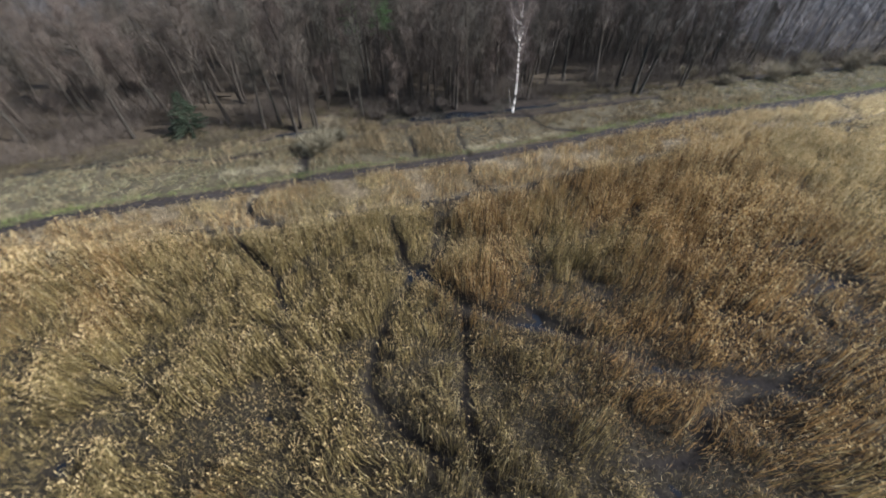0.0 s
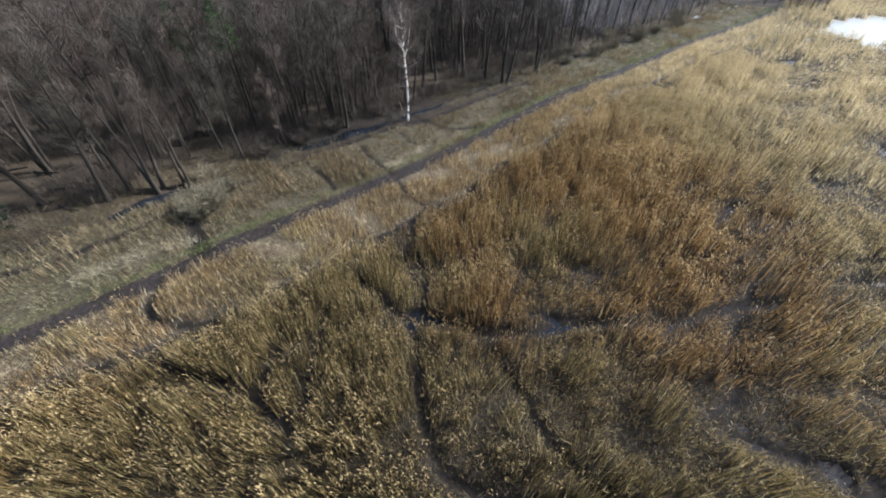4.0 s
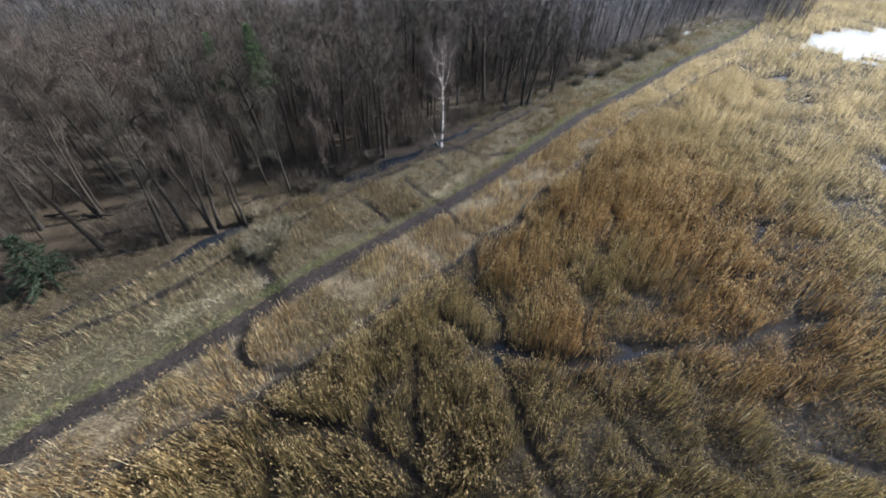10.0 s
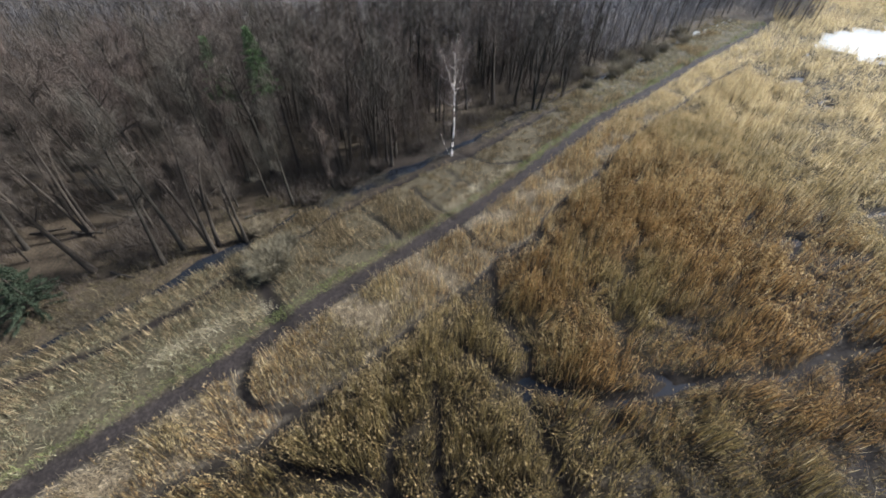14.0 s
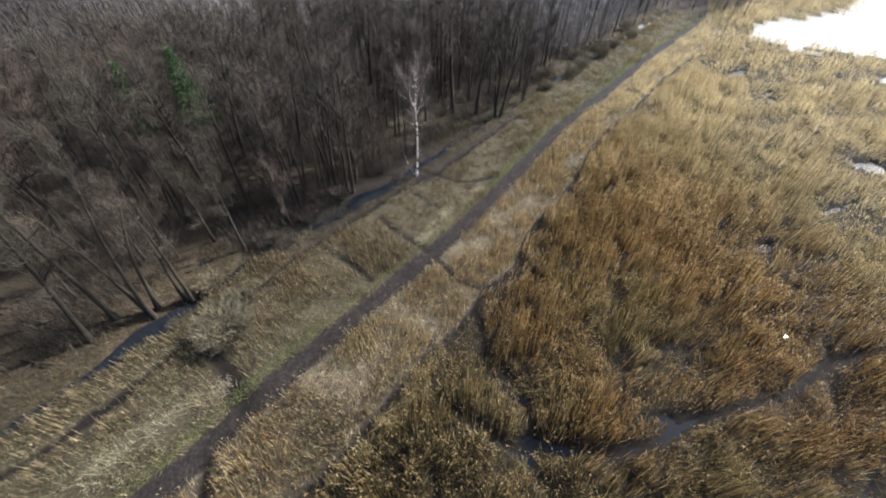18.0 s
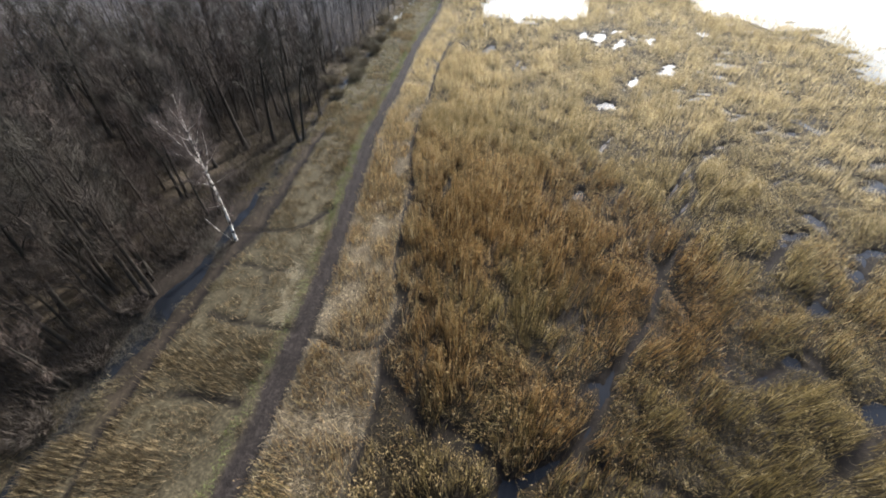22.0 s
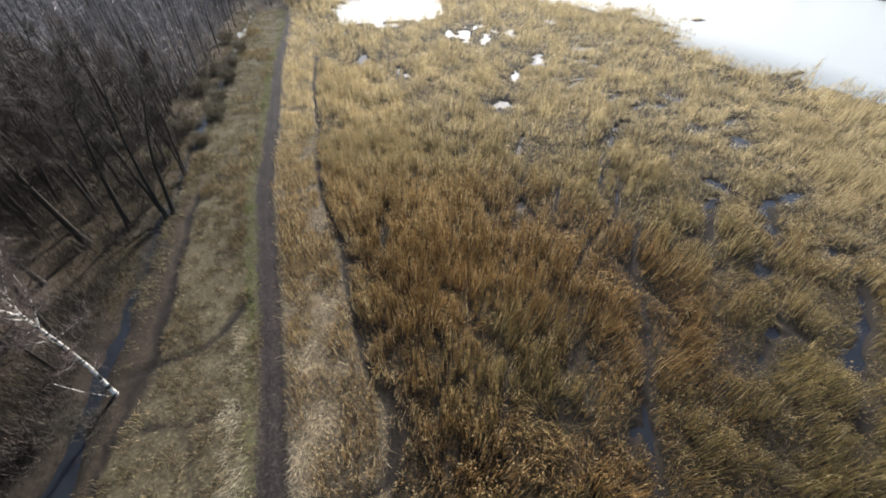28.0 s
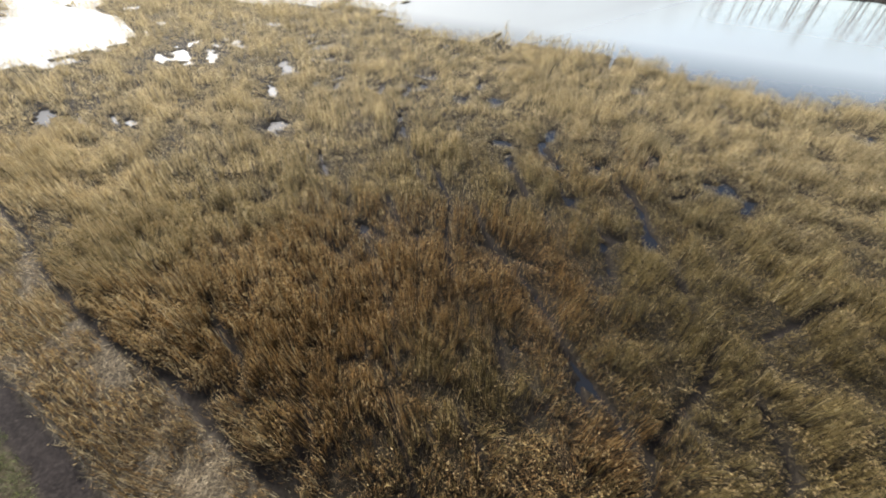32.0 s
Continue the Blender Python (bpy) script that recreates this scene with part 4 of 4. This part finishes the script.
def woods(name, places, tall, twigs, width, label, mat=M_HAZED_TWIG):
    """Trees too far to tell apart, joined."""
    stems_, tw = [], []
    shapes = [grow_tree(50 + k, tall, 0.2, limbs=8, twigs=twigs, low=0.1, spread_=0.24) for k in range(5)]
    for k, (x, y) in enumerate(places):
        (v, q), t_ = shapes[k % 5]
        a, s_ = RNG.uniform(0, 6.28), RNG.uniform(0.75, 1.15)
        rot = np.array([[np.cos(a), -np.sin(a), 0], [np.sin(a), np.cos(a), 0], [0, 0, 1]]) * s_
        stem = np.array([(0, 0, -0.5), (0.1, 0, tall * 0.5), (0, 0.1, tall * 0.95)]) @ rot.T + (x, y, 0)
        stems_.append(tube(stem, np.array((0.13, 0.09, 0.03)) * tall / 12, 4))
        mid = t_.mean(1, keepdims=True)
        tw.append((mid + (t_ - mid) * np.array((1.6, 1.6, 1.4)) * width) @ rot.T + (x, y, 0))
    v, q = joined(stems_)
    tagged(new(name, mesh_from(name + "_trunks", v, q, M_BARK)), label + ", trunks", "woods", kind="stuff")
    tw = np.concatenate(tw).reshape(-1, 3)
    tagged(new(name, mesh_from(name, tw, np.arange(len(tw)).reshape(-1, 3), mat)), label + ", brown twigs", "woods", kind="stuff")


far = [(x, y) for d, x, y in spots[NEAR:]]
# the northern trees take the twig colour with haze painted in
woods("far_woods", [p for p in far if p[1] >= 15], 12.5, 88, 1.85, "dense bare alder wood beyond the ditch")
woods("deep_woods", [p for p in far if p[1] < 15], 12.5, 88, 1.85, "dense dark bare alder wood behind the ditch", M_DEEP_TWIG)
bank = []
for k in range(230):
    az = radians(RNG.uniform(60, 150))
    r_ = 271 + RNG.uniform(0, 9) + 24 * smooth(76, 60, math.degrees(az))
    bank.append((12 + r_ * math.sin(az), -13 + r_ * math.cos(az)))
woods("bank_woods", bank, 18.5, 110, 1.5, "bare trees in a row along the far lake shore", M_TWIG)

# undergrowth between the trunks
M_BRUSH = twig_material("thicket_twigs", (0.036, 0.028, 0.021), (0.044, 0.034, 0.025), (0.054, 0.041, 0.031))
px, py, near, f = scatter((-60, -75, 30, 110), 22, lambda x, y, d: np.clip(1.15 - d / 75, 0, 1))
ok = (f["dditch"] < -1.4) & (value_noise(px, py, 0.15, 161, 3) + 0.2 * RNG.random(len(px)) + 0.06 * (py > -18) > np.where(py < -20, 0.58, 0.50))
px, py, z = px[ok], py[ok], f["z"][ok]
n_ = len(px)
brush = []
for _ in range(4):
    root = np.stack([px, py, z + RNG.uniform(0, 1.8, n_) * RNG.random(n_)], -1) + RNG.normal(0, 0.3, (n_, 3)) * (1, 1, 0)
    brush.append(blades(root, RNG.uniform(0.3, 1.6, n_), 0.02 + 0.0004 * line_distance(px, py, CAM_LINE), RNG.uniform(0.1, 0.9, n_), RNG.uniform(0, 6.28, n_)))
tri_object("undergrowth", brush, M_BRUSH, "thin bare reddish brown undergrowth between the trunks", "undergrowth")


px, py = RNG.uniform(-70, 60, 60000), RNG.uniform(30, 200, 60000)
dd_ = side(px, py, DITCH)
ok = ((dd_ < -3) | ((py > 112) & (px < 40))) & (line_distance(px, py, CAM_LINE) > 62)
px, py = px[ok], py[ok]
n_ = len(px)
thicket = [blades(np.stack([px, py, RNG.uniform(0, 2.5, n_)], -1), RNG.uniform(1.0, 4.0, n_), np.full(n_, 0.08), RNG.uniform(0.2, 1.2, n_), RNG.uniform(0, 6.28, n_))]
tri_object("undergrowth", thicket, M_HAZED_TWIG, "bare thicket deep in the wood, greyed like distance haze", "undergrowth")


# ---- the birch ----
M_SPRAY = twig_material("birch_twigs", (0.082, 0.062, 0.051), (0.09, 0.067, 0.055), (0.097, 0.072, 0.059))


def birch():
    rng = np.random.default_rng(17)
    tree = tagged(new("birch_tree"), "slender white birch with black-flecked bark and bare crown by the ditch", "tree")
    hs = np.linspace(0, 1, 12)
    stem = np.stack([0.85 * hs**1.4 + 0.12 * np.sin(hs * 5), -0.9 * hs**1.3 + 0.10 * np.sin(hs * 7), 13.9 * hs - 0.1], -1)
    v, q = tube(stem, 0.115 * np.linspace(1, 0.12, 12) ** 0.85 * np.r_[1.4, np.ones(5), np.linspace(0.95, 0.4, 6)], 10)
    me = mesh_from("trunk", v, q, M_BIRCH)
    me.polygons.foreach_set("use_smooth", np.ones(len(me.polygons), bool))
    part("trunk", me, tree)
    # long ascending leaders high up, thin drooping boughs below and between them
    boughs = [(0.46, 2.0, 0.4, 3.3, 0.022), (0.55, 4.4, 1.0, 0.2, 0.056), (0.62, 3.9, 0.85, 2.9, 0.052), (0.60, 4.0, 1.0, 4.6, 0.048), (0.64, 3.7, 1.05, 1.5, 0.045), (0.70, 3.2, 1.0, 0.5, 0.036),
              (0.74, 2.9, 1.05, 3.5, 0.034), (0.80, 2.2, 1.1, 5.4, 0.028)]
    boughs += [(0.47 + 0.5 * k / 12, 2.3 * (1.5 - 0.47 - 0.5 * k / 12) * rng.uniform(0.7, 1.1), rng.uniform(0.3, 0.8), 2.4 * k, 0.017) for k in range(12)]
    boughs += [(0.2, 0.7, 0.3, 1.0, 0.014), (0.31, 1.1, 0.3, 3.9, 0.015), (0.38, 1.4, 0.35, 5.2, 0.016), (0.43, 1.7, 0.4, 2.6, 0.016)]
    for rel, ln, el, az, thick in boughs:
        at = np.array([np.interp(rel, hs, stem[:, j]) for j in range(3)])
        d = np.array([np.cos(az) * np.cos(el), np.sin(az) * np.cos(el), np.sin(el)])
        limb = wander(at, d, ln, 7, 0.09, 0.05, rng)
        v, q = tube(limb, 0.8 * thick * np.linspace(1, 0.14, 8), 6)
        ob = part("limb", mesh_from("limb", v, q, M_BIRCH), tree)
        c_ = int(30 + 80 * ln)
        pick = rng.uniform(1.5, 7, c_)
        from_ = np.stack([np.interp(pick, np.arange(8), limb[:, j]) for j in range(3)], -1) + rng.normal(0, 0.12, (c_, 3))
        dd = d * 0.5 + rng.normal(0, 0.55, (c_, 3)) + (0, 0, 0.15)
        dd /= np.linalg.norm(dd, axis=1, keepdims=True)
        tw = twig_tris(from_, dd, rng.uniform(0.3, 1.3, c_), np.full(c_, 0.015), rng)
        part("spray", mesh_from("spray", tw.reshape(-1, 3), np.arange(3 * c_).reshape(-1, 3), M_SPRAY), ob, "fine reddish brown birch twigs")
    side_stem = wander((-0.35, 0.1, -0.1), (-0.55, 0.1, 0.75), 3.0, 5, 0.08, 0.0, rng)
    v, q = tube(side_stem, np.linspace(0.02, 0.008, 6), 5)
    part("side_stem", mesh_from("side_stem", v, q, M_BIRCH), tree, "thin dead stem beside the trunk")
    tree.location = (0, 0, ground_z(0, 0))
    return tree


birch()


# ---- shrubs, conifers, fallen wood ----
def shrub(x, y, radius, height, mat, label, count=2200):
    rng = np.random.default_rng(int(x * 31 + y * 17) & 1023)
    az, rad = rng.uniform(0, 6.28, count), np.sqrt(rng.random(count))
    base = np.stack([np.cos(az) * rad * radius * 0.35, np.sin(az) * rad * radius * 0.35, np.zeros(count)], -1)
    up = rng.uniform(0.35, 1.0, count) * height
    outw = np.stack([np.cos(az) * rad * radius, np.sin(az) * rad * radius, up], -1)
    mid = base + (outw - base) * rng.uniform(0.2, 0.9, (count, 1))
    d = (outw - base) / np.linalg.norm(outw - base, axis=1, keepdims=True) + rng.normal(0, 0.45, (count, 3))
    d /= np.linalg.norm(d, axis=1, keepdims=True)
    tw = twig_tris(mid, d, rng.uniform(0.3, 0.8, count) * height / 2, np.full(count, 0.04), rng)
    thing = tagged(new("shrub"), label, "shrub", "shrubs on the bank")
    stems_ = [tube(np.array([base[k] + (0, 0, -0.1), base[k] * 0.4 + outw[k] * 0.5, outw[k]]), (0.035, 0.022, 0.008), 4) for k in range(14)]
    for v, q in stems_:
        part("stem", mesh_from("stem", v, q, M_BARK), thing)
    part("crown", mesh_from("crown", tw.reshape(-1, 3), np.arange(3 * count).reshape(-1, 3), mat), thing)
    thing.location = (x, y, ground_z(x, y))
    return thing


M_WILLOW = twig_material("willow_twigs", (0.10, 0.08, 0.05), (0.13, 0.105, 0.066), (0.16, 0.13, 0.082))
M_SALLOW = twig_material("sallow_twigs", (0.075, 0.064, 0.04), (0.085, 0.073, 0.045), (0.095, 0.08, 0.05))
for x, y, r_, h_ in ((-1.8, -25.2, 2.3, 2.2), (-3.2, -22.8, 1.3, 1.4)):
    shrub(x, y, r_, h_, M_SALLOW, "dense low willow thicket with olive brown twigs by the ditch", 4200)
for x, y, r_, h_ in ((8.6, 41.5, 2.0, 2.6), (9.2, 47.5, 1.8, 2.2), (11.5, 56.0, 1.8, 2.4), (12.5, 64, 1.6, 2.0), (6.2, 33.5, 1.3, 1.6), (15, 73, 1.8, 2.2), (4.6, 38.0, 1.6, 2.0), (7.0, 52.0, 1.8, 2.4), (10.0, 60.5, 1.7, 2.2), (13.0, 80.0, 2.0, 2.6), (2.0, 30.5, 1.4, 1.8), (-6.8, -22.6, 1.3, 1.5)):
    shrub(x, y, r_, h_, M_WILLOW, "low bare willow shrub with olive brown twigs on the bank", 1300)
# dark brush added to deepen the tree shade beside the ditch
for x, y, r_, h_ in ((-5.6, -12.0, 1.3, 1.7), (-5.0, -7.5, 1.2, 1.5), (-6.6, -16.5, 1.3, 1.6), (-4.0, -1.5, 1.0, 1.3)):
    shrub(x, y, r_, h_, M_BRUSH, "low dark bare shrub beside the ditch", 900)


M_PINE = twig_material("pine_needles", (0.03, 0.052, 0.018), (0.04, 0.066, 0.023), (0.05, 0.078, 0.028))


def conifer(x, y, height, radius, low, label, needle=M_NEEDLE):
    rng = np.random.default_rng(int(abs(x) * 13 + abs(y) * 7))
    thing = tagged(new("conifer_tree"), label, "tree", "green conifers")
    v, q = tube([(0, 0, -0.1), (0.05, 0.03, height * 0.5), (0, 0, height * 0.97)], (0.05 + height * 0.01, 0.03 + height * 0.006, 0.02), 6)
    part("trunk", mesh_from("trunk", v, q, M_BARK), thing)
    tris = []
    boughs = int(80 + height * 4)
    for k in range(boughs):
        rel = low + (1 - low) * (k + rng.random()) / boughs
        az = k * 2.399 + rng.uniform(-0.3, 0.3)
        ln = radius * (1 - ((rel - low) / (1 - low)) ** 1.3) * rng.uniform(0.6, 1.15) + 0.15
        d = np.array([np.cos(az), np.sin(az), rng.uniform(-0.15, 0.25)])
        c_ = int(50 + 60 * ln)
        along = rng.uniform(0.1, 1, c_) ** 0.7
        from_ = np.array([0, 0, rel * height]) + along[:, None] * d * ln - np.array([0, 0, 0.25]) * (along[:, None] * ln / radius) ** 2
        dd = d + rng.normal(0, 0.7, (c_, 3))
        dd /= np.linalg.norm(dd, axis=1, keepdims=True)
        tris.append(twig_tris(from_, dd, rng.uniform(0.12, 0.30, c_), np.full(c_, 0.07), rng))
    tw = np.concatenate(tris)
    part("crown", mesh_from("crown", tw.reshape(-1, 3), np.arange(3 * len(tw)).reshape(-1, 3), needle), thing)
    thing.location = (x, y, ground_z(x, y))
    return thing


conifer(-12.9, -38.2, 5.0, 2.4, 0.05, "small dark green spruce at the wood's edge")
conifer(-18.6, -11.0, 13.6, 1.9, 0.5, "tall green pine rising out of the bare wood", M_PINE)
conifer(-20.3, -14.8, 13.2, 1.8, 0.5, "tall green pine rising out of the bare wood", M_PINE)


def log(x, y, turn, length, radius):
    rng = np.random.default_rng(int(abs(x * 11 + y * 5)))
    thing = tagged(new("fallen_log"), "dark rotting fallen trunk on the forest floor", "log", "fallen trunks")
    line = wander((-length / 2, 0, radius * 0.7), (1, 0, 0.01), length, 6, 0.05, 0.0, rng)
    v, q = tube(line, radius * np.linspace(1, 0.5, 7), 8)
    part("trunk", mesh_from("trunk", v, q, M_BARK), thing)
    for k in (2, 3, 5):
        v, q = tube(wander(line[k], rng.normal(0, 1, 3) * (0.4, 1, 0) + (0.2, 0, 0.5), rng.uniform(0.5, 1.3), 3, 0.1, 0.0, rng), radius * np.linspace(0.35, 0.1, 4), 5)
        part("branch", mesh_from("branch", v, q, M_BARK), thing)
    thing.matrix_basis = pose(x, y, ground_z(x, y), 0, 0, turn)


for row in ((-14.8, -31.2, 55, 4.5, 0.16), (-12.0, -30.2, 30, 2.6, 0.14), (-19.5, -32.3, 20, 3.5, 0.15), (-9.4, -21.3, 70, 2.4, 0.14), (-16.5, -27.5, 60, 4.0, 0.14), (-17, -20, 100, 4.2, 0.15), (-13.2, -26.0, 15, 3.6, 0.12), (-18.5, -29.4, 75, 3.0, 0.12), (-11.2, -33.0, 10, 2.8, 0.11), (-22.5, -34.0, 40, 3.8, 0.13), (-11, -9, 40, 3.4, 0.13), (-4.7, -12.4, 25, 3.2, 0.06), (-5.4, -14.4, 70, 2.8, 0.06), (-5.7, -16.3, -15, 2.6, 0.05), (-6.3, -25.6, 35, 2.2, 0.08), (-7.6, -27.6, -40, 2.4, 0.07), (-2.4, -1.2, 35, 2.2, 0.05)):
    log(*row)
